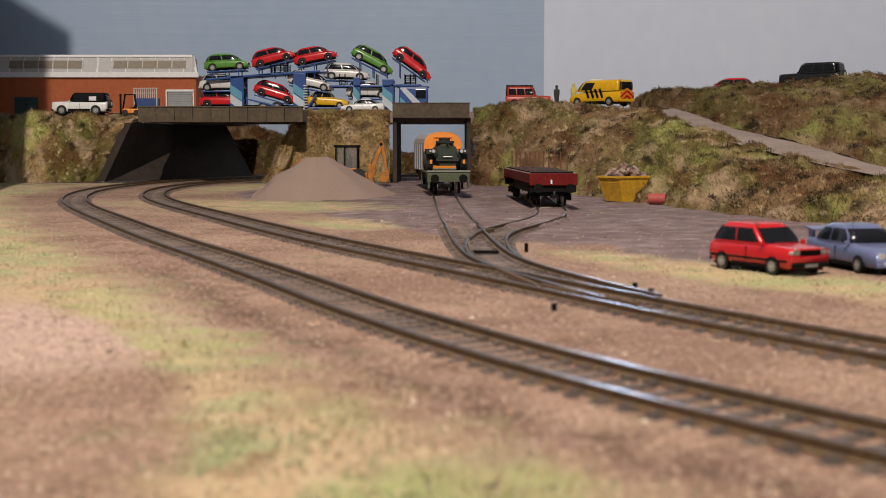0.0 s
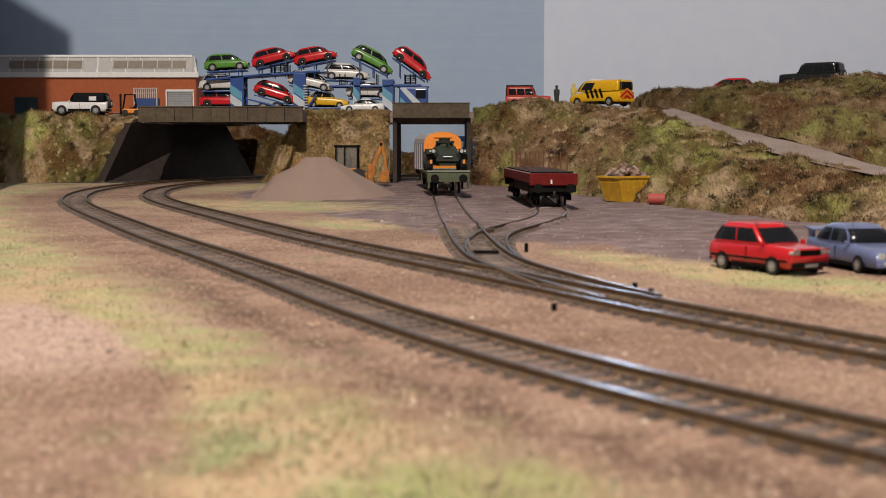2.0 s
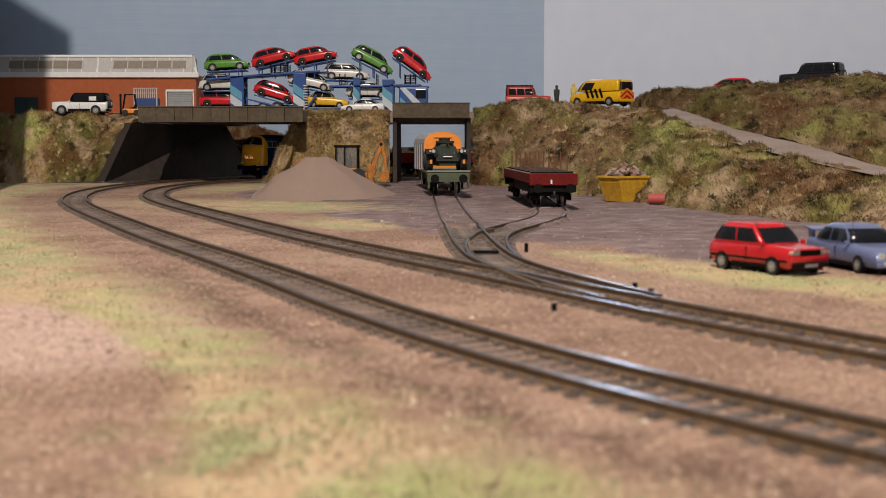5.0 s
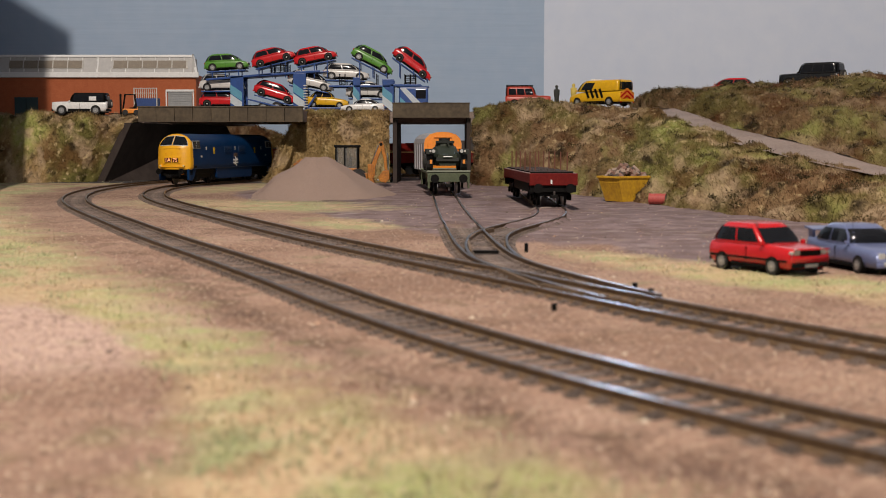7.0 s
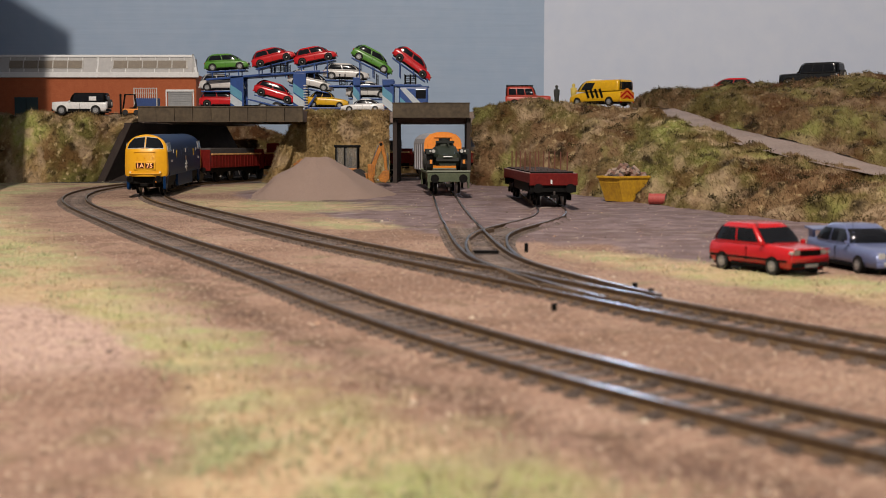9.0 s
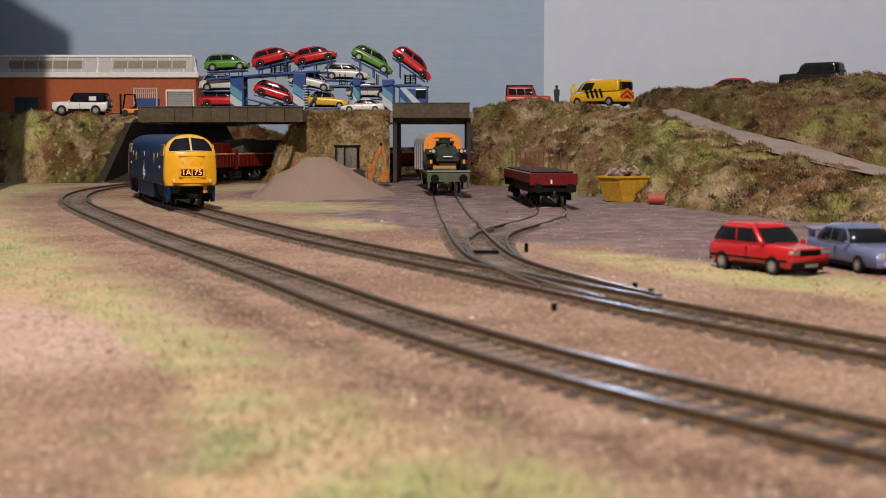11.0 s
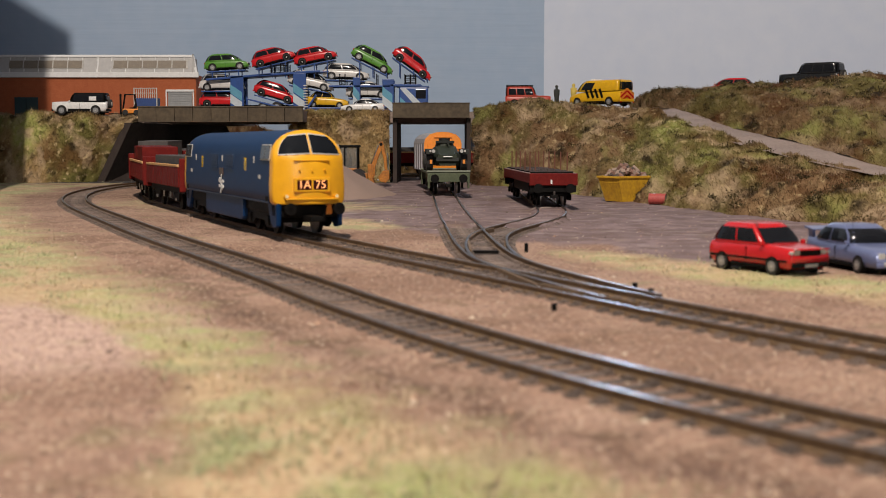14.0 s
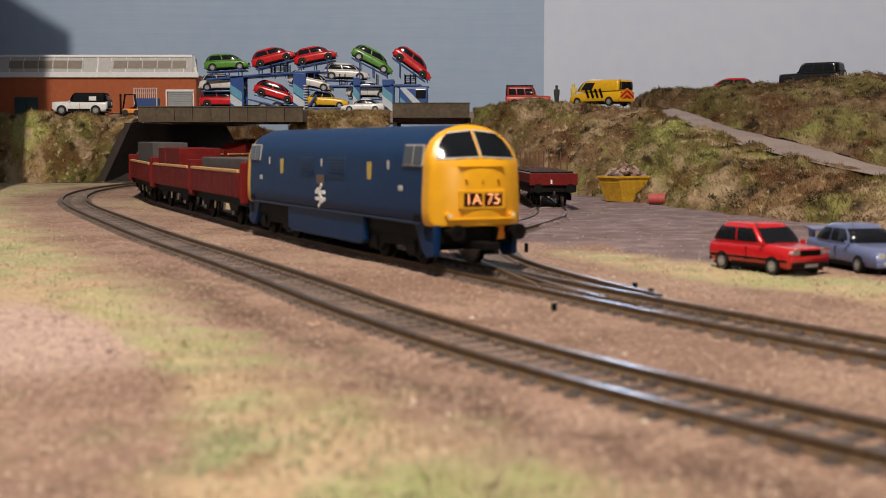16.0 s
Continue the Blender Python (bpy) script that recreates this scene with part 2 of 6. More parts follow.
OUTER = Line([(0.1185, 0.1143), (0.0668, 0.1737), (0.0206, 0.2439), (-0.0174, 0.3192), (-0.0507, 0.3966), (-0.0849, 0.4732), (-0.1202, 0.5502), (-0.1537, 0.6272), (-0.1858, 0.7038), (-0.2181, 0.7807), (-0.2497, 0.8587), (-0.2783, 0.9386), (-0.3001, 1.0202), (-0.3116, 1.1031), (-0.3115, 1.1867), (-0.3012, 1.2707), (-0.2834, 1.3546), (-0.2586, 1.4363), (-0.2238, 1.5122), (-0.1752, 1.5773), (-0.1118, 1.627), (-0.0363, 1.6595), (0.0466, 1.6761), (0.1322, 1.6798), (0.2176, 1.6734), (0.3016, 1.6583)])
SIDING = Line([(0.053, 0.345), (0.038, 0.391), (0.0265, 0.432), (0.0190, 0.472), (0.0150, 0.520), (0.0125, 0.575), (0.0105, 0.635), (0.0080, 0.710), (0.0050, 0.826), (0.0020, 0.965), (-0.003, 1.12), (-0.008, 1.30), (-0.012, 1.46)])
SPUR = Line([(0.0205, 0.462), (0.0185, 0.500), (0.0190, 0.540), (0.0222, 0.583), (0.0305, 0.624), (0.041, 0.659), (0.0515, 0.692), (0.0610, 0.728), (0.0685, 0.780), (0.0720, 0.84), (0.0735, 0.94), (0.0740, 1.06)])


def track(name, line, label, u0=0.0, u1=None, near=0.0, step=0.0068, sleepers=True):
    u1 = u1 or line.length
    root = thing(name, pose(0, 0, 0), label, "railway track", kind="structure")
    us = np.arange(u0, u1, 0.004)
    prof = [(-0.0010, -0.0024), (-0.0010, -0.0020), (-0.00035, -0.0017), (-0.00035, -0.0009), (-0.00055, -0.0007), (-0.00055, -0.0001), (-0.0004, 0.0), (0.0004, 0.0), (0.00055, -0.0001), (0.00055, -0.0007), (0.00035, -0.0009), (0.00035, -0.0017), (0.0010, -0.0020), (0.0010, -0.0024)]
    for side in (1, -1):
        P = np.zeros((len(us), len(prof), 3))
        for i, u in enumerate(us):
            p, d = line.at(u), line.way(u)
            n = np.array([-d[1], d[0]])
            for j, (a, z) in enumerate(prof):
                P[i, j, :2] = p + n * (side * 0.0088 + a)
                P[i, j, 2] = z + level(p[1])
        me = grid_mesh("rail", P, [M_RUST, M_RAILTOP], smooth=False)
        k = len(prof) - 1
        for f in range(len(me.polygons)):
            if f % k in (5, 6, 7):
                me.polygons[f].material_index = 1
        ob = new("rail", me)
        ob.parent = root
    if not sleepers:
        return root
    bm = bmesh.new()
    add_box(bm, -0.0016, 0.0016, -0.0128, 0.0128, -0.0040, -0.0022, 0.0002)
    for y in (-0.0106, -0.0069, 0.0069, 0.0106):
        add_box(bm, -0.0011, 0.0011, y - 0.0009, y + 0.0009, -0.0023, -0.0016)
    sm = mesh_of("sleeper", bm, M_SLEEPER)
    allu = np.arange(u0 + 0.003, u1 - 0.002, step)
    rng = random.Random(len(allu))
    far = []
    for i, u in enumerate(allu):
        p, d = line.at(u), line.way(u)
        m = pose(p[0], p[1], level(p[1]) + rng.uniform(-0.0002, 0.0002), 0, 0, math.degrees(math.atan2(d[1], d[0])) + rng.uniform(-2, 2))
        if i < near:
            o = new("sleeper", sm)
            o.parent, o.matrix_basis = root, m
        else:
            far.append(m)
    if far:
        V, Fc = [], []
        base = [v.co.copy() for v in sm.vertices]
        for m in far:
            k = len(V)
            V += [m @ c for c in base]
            Fc += [[k + a for a in f.vertices] for f in sm.polygons]
        me = bpy.data.meshes.new("sleepers")
        me.from_pydata(V, [], Fc)
        me.materials.append(M_SLEEPER)
        ob = new("sleepers", me)
        ob.parent = root
        ob["kind"] = "stuff"
    return root


# ---- the layout's ground ----
def blob(x, y, cx, cy, rx, ry, turn=0.0):
    c, s = math.cos(radians(turn)), math.sin(radians(turn))
    dx, dy = x - cx, y - cy
    a, b = (c * dx + s * dy) / rx, (-s * dx + c * dy) / ry
    return max(0.0, 1.0 - (a * a + b * b))


def build_ground():
    ys = np.r_[0.02, 0.05, np.geomspace(0.08, 2.05, 300)]
    xs = np.linspace(-1, 1, 261)
    P = np.zeros((len(ys), len(xs), 3))
    grass, yard, ash, lime, umber, pale = [], [], [], [], [], []
    LP = {k: l.P[::6] for k, l in (("i", INNER), ("o", OUTER), ("s", SIDING), ("p", SPUR))}
    for i, y in enumerate(ys):
        half = 0.10 + 0.52 * y
        xo, xi = np.interp(y, OUTER.P[:300, 1], OUTER.P[:300, 0]), np.interp(y, INNER.P[:300, 1], INNER.P[:300, 0])
        for j, k in enumerate(xs):
            x = k * half * (1.0 if abs(k) < 0.98 else 1.6)
            d = {q: math.sqrt(((l - (x, y)) ** 2).sum(1).min()) for q, l in LP.items()}
            di, do = d["i"], d["o"]
            rough = 0.15 + 0.85 * min(1.0, max(0.0, (min(d.values()) - 0.012) / 0.015))
            z = level(y) + GROUND + rough * (0.0007 * noise.noise((x * 60, y * 60, 1)) + 0.0004 * noise.noise((x * 260, y * 260, 5)))
            g = 0.0
            left_of_outer = x < xo
            if left_of_outer and y < 1.25:
                g = min(1.0, max(0.0, (do - 0.030) / 0.035))
                g *= 1.0 - 0.95 * min(1.0, 2.2 * blob(x, y, -0.090, 0.245, 0.036, 0.13, 22.6))
            g = max(g, 1.1 * blob(x, y, -0.135, 0.90, 0.09, 0.14, 60), 1.0 * blob(x, y, -0.055, 0.70, 0.035, 0.07, 20))
            g = max(g, 1.2 * blob(x, y, 0.095, 0.435, 0.030, 0.12, 28), 1.2 * blob(x, y, 0.135, 0.37, 0.030, 0.09, 20), 0.9 * blob(x, y, -0.19, 1.2, 0.05, 0.16, -15))
            if y > 1.26 and x < -0.34:
                g = max(g, 0.8)
            yd = 0.0
            if y > 0.52 and di > 0.06 and x > xi:
                yd = min(1.0, (di - 0.05) / 0.04) * min(1.0, max(0.0, (y - 0.50) / 0.12))
            if x > 0.06 and y > 0.42:
                yd = max(yd, min(1.0, (x - 0.06) / 0.03) * min(1.0, max(0.0, (y - 0.43) / 0.06)))
            # zone behind the bridge line where shade is put into the ground colour
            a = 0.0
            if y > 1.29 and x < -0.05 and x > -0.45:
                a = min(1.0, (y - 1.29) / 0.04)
            if min(d["s"], d["p"]) < 0.011 and y > 0.66:
                z += 0.0020
            li = max(1.3 * blob(x, y, 0.002, 0.158, 0.024, 0.020), 0.9 * blob(x, y, -0.056, 0.283, 0.022, 0.05, 30), 0.8 * blob(x, y, -0.013, 0.212, 0.022, 0.022), 0.7 * blob(x, y, -0.090, 0.34, 0.03, 0.06, 20), 0.5 * blob(x, y, -0.20, 0.56, 0.06, 0.14, 20), 0.6 * blob(x, y, 0.11, 0.41, 0.05, 0.06))
            um = 0.0
            if left_of_outer and y < 0.6:
                um = 0.5 * max(0.0, 1 - abs(do - 0.030) / 0.024) * min(1.0, max(0.0, (0.62 - y) / 0.2))
            lime.append(li), umber.append(um), pale.append(1.3 * blob(x, y, -0.098, 0.300, 0.05, 0.085, 15))
            P[i, j] = (x, y, z)
            grass.append(g * (0.0 if min(di, do) < 0.012 else 1.0)), yard.append(yd), ash.append(a)
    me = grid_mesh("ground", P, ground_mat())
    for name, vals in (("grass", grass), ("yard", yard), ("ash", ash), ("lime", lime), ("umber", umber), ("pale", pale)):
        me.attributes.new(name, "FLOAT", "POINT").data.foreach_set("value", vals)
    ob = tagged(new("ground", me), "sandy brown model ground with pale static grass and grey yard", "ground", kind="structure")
    return ob, P, np.array(grass)


ground_ob, GP, GG = build_ground()
track("outer_track", OUTER, "curved brown model railway track in sandy ballast", near=150)
track("inner_track", INNER, "curved brown model railway track with a turnout", near=150)
track("siding_track", SIDING, "model siding with rusty rails sunk into the yard", u1=0.34, near=60)
track("yard_track", Line(SIDING.P[150:]), "model siding with rails sunk flush into the yard", sleepers=False)
track("spur_track", SPUR, "sharply curved model spur track leaving the siding", near=60, u1=0.28)
track("wagon_spur_track", Line(SPUR.P[140:]), "model spur with rails sunk into the yard", sleepers=False)


# ---- room and backdrop ----
def slab(name, pts, thick, material, label, category, base=-0.05, top=1.6):
    (x0, y0), (x1, y1) = pts
    L = math.hypot(x1 - x0, y1 - y0)
    ob = part(name, box(0, L, 0, thick, base, top), material, at=pose(x0, y0, 0, 0, 0, math.degrees(math.atan2(y1 - y0, x1 - x0))))
    return tagged(ob, label, category, kind="structure")


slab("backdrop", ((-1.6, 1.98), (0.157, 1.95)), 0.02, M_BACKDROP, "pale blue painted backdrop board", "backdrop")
slab("backdrop_side", ((0.157, 1.95), (1.7, 1.72)), 0.02, M_BACKDROP_LIT, "blue painted backdrop board, colour lightened for the light on this side", "backdrop")
slab("wall_west", ((-1.6, -1.4), (-1.6, 2.0)), 0.02, M_ROOM, "plain cream room wall", "wall")
slab("wall_east", ((1.72, 2.0), (1.72, -1.4)), 0.02, M_ROOM, "plain cream room wall", "wall")
slab("wall_south", ((1.7, -1.4), (-1.6, -1.4)), 0.02, M_ROOM, "plain cream room wall", "wall")
tagged(part("ceiling", box(-1.62, 1.74, -1.42, 2.02, 1.6, 1.62), M_ROOM), "plain pale room ceiling", "ceiling", kind="structure")
tagged(part("baseboard_floor", box(-1.6, 1.72, -1.4, 2.0, -0.05, -0.0046), M_ROOM), "plain layout baseboard", "floor", kind="structure")


# ---- embankments ----
def patch(ctrl, nu, nv, amp, seed):
    """Surface through rows of control points, roughened along its normal. Returns points and normals."""
    C = np.array(ctrl, float)
    a, b = C.shape[:2]

    def resample(Q, n):
        k = len(Q)
        t = np.linspace(0, k - 1, n)
        out = []
        for v in t:
            i = min(int(v), k - 2)
            f = v - i
            p0, p1, p2, p3 = Q[max(i - 1, 0)], Q[i], Q[i + 1], Q[min(i + 2, k - 1)]
            cr = 0.5 * (2 * p1 + (p2 - p0) * f + (2 * p0 - 5 * p1 + 4 * p2 - p3) * f * f + (3 * p1 - p0 - 3 * p2 + p3) * f ** 3)
            out.append(0.5 * cr + 0.5 * (p1 * (1 - f) + p2 * f))
        return np.array(out)

    R = resample(C, nu)
    R = np.stack([resample(r, nv) for r in R])
    du, dv = np.gradient(R, axis=0), np.gradient(R, axis=1)
    N = np.cross(du, dv)
    N /= np.linalg.norm(N, axis=2)[..., None] + 1e-9
    N[N[..., 2] < 0] *= -1
    for i in range(nu):
        for j in range(nv):
            x, y, z = R[i, j]
            e = min(1.0, j / 3, (nv - 1 - j) / 3)
            h = noise.noise((x * 28 + seed, y * 28, z * 28)) + 0.55 * noise.noise((x * 75 + seed, y * 75, z * 75)) + 0.3 * noise.noise((x * 190, y * 190, z * 190 + seed))
            R[i, j] += N[i, j] * h * 1.5 * amp * (0.35 + 0.65 * e)
    return R, N


def earth_mat(name, green=1.0, rust=1.0, straw=1.0, dark=1.0, base=(0.2243, 0.1410, 0.0720)):
    """Patchy scatter: straw, olive, lime and rust in soft patches of two sizes, with fine grain."""
    if name in MATS:
        return MATS[name]
    m = mat(name, base, tuple(v * 0.62 for v in base), rough=0.95, scale=60, bump=0.0012, fine=7, spec=0.15, island=0.28)
    nt = m.node_tree
    b = nt.nodes["Principled BSDF"]
    scale_node = b.inputs["Base Color"].links[0].from_node
    old = scale_node.inputs[0].links[0].from_socket
    tc = nt.nodes.new("ShaderNodeTexCoord")
    layers = ((16.0, 0.47, 0.59, (0.1350, 0.1255, 0.0360), 0.85 * green), (21.0, 0.53, 0.65, (0.315, 0.335, 0.100), 0.75 * green), (27.0, 0.50, 0.63, (0.1008, 0.0467, 0.0190), 0.85 * rust),
              (39.0, 0.53, 0.67, (0.4082, 0.2993, 0.1890), 0.75 * straw), (74.0, 0.57, 0.68, (0.030, 0.020, 0.010), 0.9 * dark), (210.0, 0.57, 0.70, (0.48, 0.37, 0.20), 0.6 * straw))
    for i, (scale, lo, hi, colour, w) in enumerate(layers):
        mp = nt.nodes.new("ShaderNodeMapping")
        mp.inputs["Location"].default_value = (3.7 * i + 1.3, 2.1 * i, 5.3 * i)
        mp.inputs["Scale"].default_value = (1.0, 0.42, 0.8)
        nt.links.new(tc.outputs["Object"], mp.inputs["Vector"])
        n = nt.nodes.new("ShaderNodeTexNoise")
        n.inputs["Scale"].default_value, n.inputs["Detail"].default_value = scale, 5
        nt.links.new(mp.outputs[0], n.inputs["Vector"])
        r = nt.nodes.new("ShaderNodeMapRange")
        r.inputs["From Min"].default_value, r.inputs["From Max"].default_value, r.inputs["To Max"].default_value = lo, hi, min(1.0, w)
        nt.links.new(n.outputs["Fac"], r.inputs["Value"])
        x = nt.nodes.new("ShaderNodeMix")
        x.data_type = "RGBA"
        nt.links.new(r.outputs[0], x.inputs[0])
        nt.links.new(old, x.inputs[6])
        x.inputs[7].default_value = (*colour, 1)
        old = x.outputs[2]
    nt.links.new(old, scale_node.inputs[0])
    return m


earth_mat("bank_scatter")
earth_mat("hill_scatter", 0.8, 1.15, 0.75, 1.1, (0.1873, 0.1164, 0.0580))
earth_mat("west_scatter", 1.05, 0.95, 1.3, 1.0, (0.324, 0.216, 0.097))
earth_mat("pier_scatter", 0.35, 0.8, 1.3, 0.7, (0.348, 0.234, 0.106))
earth_mat("back_scatter", 0.25, 1.2, 0.7, 1.2, (0.1080, 0.0576, 0.0208))
M_SHRUB = mat("dark_heather", (0.035, 0.027, 0.013), (0.085, 0.065, 0.028), rough=0.95, scale=60, island=0.45, spec=0.15)


def sprinkle(P, N, count, rng, lo=0.0, hi=1.0):
    """Random places on a surface of points, with their normals."""
    nu, nv = P.shape[:2]
    i = rng.integers(0, nu - 1, count)
    j = rng.integers(int(lo * (nv - 1)), max(int(hi * (nv - 1)), 1), count)
    a, b = rng.random((count, 1)), rng.random((count, 1))
    p = P[i, j] * (1 - a) * (1 - b) + P[i + 1, j] * a * (1 - b) + P[i, j + 1] * (1 - a) * b + P[i + 1, j + 1] * a * b
    return p, N[i, j]


def stuff_mesh(name, V, F, material, parent, label):
    me = bpy.data.meshes.new(name)
    me.from_pydata(V.tolist(), [], F.tolist())
    me.materials.append(material)
    ob = new(name, me)
    ob.parent = parent
    ob["kind"], ob["label"] = "stuff", label
    return ob


def fibres(name, P, N, count, size, seed, label, parent, material, reach=1.0):
    """A fur of short thin fibres on a surface: one object."""
    rng = np.random.default_rng(seed)
    p, n = sprinkle(P, N, count, rng, 0.0, reach)
    d = n + np.array([0, 0, 0.25]) + rng.normal(0, 0.75, (count, 3))
    d /= np.linalg.norm(d, axis=1)[:, None] + 1e-9
    side = np.cross(d, rng.normal(0, 1, (count, 3)))
    side /= np.linalg.norm(side, axis=1)[:, None] + 1e-9
    h = size * rng.uniform(0.35, 1.25, (count, 1)) * np.where(rng.random((count, 1)) < 0.06, 1.5, 1.0)
    w = size * rng.uniform(0.05, 0.12, (count, 1))
    base = p - n * size * 0.1
    V = np.stack([base - side * w, base + side * w, base + d * h], 1).reshape(-1, 3)
    F = np.arange(count * 3).reshape(-1, 3)
    return stuff_mesh(name, V, F, material, parent, label)


def shrubs(name, P, N, count, size, seed, label, parent, lo=0.0, hi=1.0):
    """Loose clumps of small dark leaves and stems scattered over a surface: one object."""
    rng = np.random.default_rng(seed)
    p, n = sprinkle(P, N, count, rng, lo, hi)
    V, F, k = [], [], 0
    for q, m in zip(p, n):
        r = size * rng.uniform(0.35, 1.25)
        leaves = int(16 + 30 * r / size)
        c = q + m * r * 0.35 + rng.normal(0, 1, (leaves, 3)) * np.array([1.0, 0.8, 0.6]) * r * 0.55
        u = rng.normal(0, 1, (leaves, 3))
        u /= np.linalg.norm(u, axis=1)[:, None]
        v = np.cross(u, rng.normal(0, 1, (leaves, 3)))
        v /= np.linalg.norm(v, axis=1)[:, None] + 1e-9
        a = r * rng.uniform(0.10, 0.24, (leaves, 1)) + 0.00018
        b = a * rng.uniform(0.4, 0.7, (leaves, 1))
        V.append(np.stack([c - u * a, c + v * b, c + u * a, c - v * b], 1).reshape(-1, 3))
        F.append(np.arange(leaves * 4).reshape(-1, 4) + k)
        k += leaves * 4
    return stuff_mesh(name, np.concatenate(V), np.concatenate(F), M_SHRUB, parent, label)


def embankment(name, ctrl, nu, nv, amp, seed, count, size, label, tone="bank_scatter", reach=1.0):
    R, N = patch(ctrl, nu, nv, amp, seed)
    ob = tagged(new(name, grid_mesh(name, R, MATS[tone])), label, "embankment", kind="structure")
    fibres("scrub", R, N, count, size, seed, "matted straw and green scatter", ob, MATS[tone], reach)
    return ob, R, N


g3 = -0.006
# stations from the opening to the far edge: foot, belly, crest or lower road edge
LOW = [[(0.031, 1.30, g3), (0.032, 1.31, 0.045), (0.033, 1.33, 0.076), (0.034, 1.36, 0.079)],
       [(0.036, 1.24, g3), (0.040, 1.27, 0.045), (0.045, 1.31, 0.079), (0.05, 1.36, 0.081)],
       [(0.065, 1.20, g3), (0.067, 1.25, 0.048), (0.068, 1.30, 0.085), (0.07, 1.36, 0.085)],
       [(0.108, 1.07, g3), (0.114, 1.16, 0.045), (0.124, 1.25, 0.081), (0.13, 1.34, 0.083)],
       [(0.137, 0.975, g3), (0.155, 1.08, 0.042), (0.178, 1.19, 0.074), (0.185, 1.26, 0.077)],
       [(0.162, 0.885, g3), (0.180, 0.98, 0.034), (0.203, 1.09, 0.0615), (0.209, 1.13, 0.066)],
       [(0.184, 0.78, g3), (0.203, 0.86, 0.023), (0.2275, 0.96, 0.0395), (0.233, 0.99, 0.045)],
       [(0.208, 0.705, g3), (0.226, 0.77, 0.016), (0.2525, 0.85, 0.0275), (0.259, 0.88, 0.032)],
       [(0.229, 0.635, g3), (0.248, 0.69, 0.011), (0.2744, 0.76, 0.0195), (0.282, 0.785, 0.023)],
       [(0.270, 0.54, g3), (0.29, 0.58, 0.006), (0.33, 0.64, 0.011), (0.34, 0.66, 0.013)]]
east, ER, EN = embankment("embankment_east", LOW, 150, 40, 0.0045, 3, 70000, 0.0034, "straw and green grassed railway embankment below the road ramp", reach=0.90)
shrubs("bank_shrub", ER, EN, 200, 0.0036, 61, "dark leafy heather clumps on the bank", east, 0.05, 0.78)
ROADL = [[(0.034, 1.345, 0.0785), (0.034, 1.95, 0.083)], [(0.05, 1.345, 0.0805), (0.05, 1.95, 0.084)], [(0.07, 1.345, 0.0845), (0.08, 1.95, 0.086)], [(0.128, 1.30, 0.082), (0.16, 1.95, 0.088)],
         [(0.182, 1.225, 0.0755), (0.235, 1.60, 0.088)], [(0.206, 1.105, 0.0635), (0.222, 1.225, 0.078)], [(0.230, 0.972, 0.0420), (0.2470, 1.065, 0.0575)], [(0.2555, 0.862, 0.0295), (0.2790, 0.945, 0.0420)], [(0.2780, 0.770, 0.0210), (0.3000, 0.835, 0.0275)], [(0.335, 0.648, 0.0115), (0.365, 0.70, 0.015)]]
RR, RN = patch([[a, tuple((np.array(a) + np.array(b)) / 2), b] for a, b in ROADL], 140, 24, 0.0006, 8)
tagged(new("road_ramp", grid_mesh("road_ramp", RR, M_ROAD)), "worn grey brown gritty road ramp", "road", kind="structure")
HILL = [[(0.236, 1.56, 0.086), (0.240, 1.60, 0.092), (0.26, 1.66, 0.094), (0.30, 1.80, 0.085)],
        [(0.2180, 1.27, 0.080), (0.222, 1.31, 0.090), (0.232, 1.36, 0.0960), (0.28, 1.55, 0.092)],
        [(0.2200, 1.215, 0.0765), (0.226, 1.25, 0.088), (0.240, 1.30, 0.0965), (0.30, 1.5, 0.092)],
        [(0.2440, 1.055, 0.0560), (0.258, 1.12, 0.082), (0.285, 1.22, 0.0975), (0.34, 1.45, 0.098)],
        [(0.2755, 0.935, 0.0405), (0.300, 1.02, 0.072), (0.3480, 1.17, 0.1000), (0.41, 1.45, 0.103)],
        [(0.2960, 0.825, 0.0265), (0.330, 0.93, 0.064), (0.3920, 1.09, 0.1010), (0.47, 1.42, 0.106)],
        [(0.36, 0.69, 0.014), (0.41, 0.80, 0.055), (0.50, 0.98, 0.101), (0.60, 1.4, 0.108)]]
hill_east, HR, HN = embankment("hill_east", HILL, 130, 60, 0.0045, 11, 70000, 0.0036, "brown and green scrub hill above the road", tone="hill_scatter")
shrubs("hill_shrub", HR, HN, 300, 0.0042, 90, "dark leafy heather clumps on the hill top", hill_east, 0.44, 0.70)
shrubs("slope_shrub", HR, HN, 80, 0.0030, 93, "dark leafy heather clumps on the slope", hill_east, 0.04, 0.40)
WEST = [[(-0.80, 1.30, g3), (-0.80, 1.335, 0.045), (-0.80, 1.375, 0.073), (-0.80, 1.41, 0.0745)],
        [(-0.60, 1.31, g3), (-0.60, 1.345, 0.045), (-0.60, 1.380, 0.073), (-0.60, 1.41, 0.0745)],
        [(-0.467, 1.315, g3), (-0.465, 1.345, 0.045), (-0.462, 1.375, 0.073), (-0.46, 1.41, 0.0745)],
        [(-0.405, 1.345, g3), (-0.400, 1.36, 0.045), (-0.390, 1.378, 0.073), (-0.39, 1.41, 0.0745)],
        [(-0.382, 1.375, g3), (-0.360, 1.378, 0.045), (-0.341, 1.378, 0.072), (-0.343, 1.41, 0.0745)],
        [(-0.378, 1.42, g3), (-0.356, 1.42, 0.045), (-0.342, 1.42, 0.072), (-0.343, 1.43, 0.0745)]]
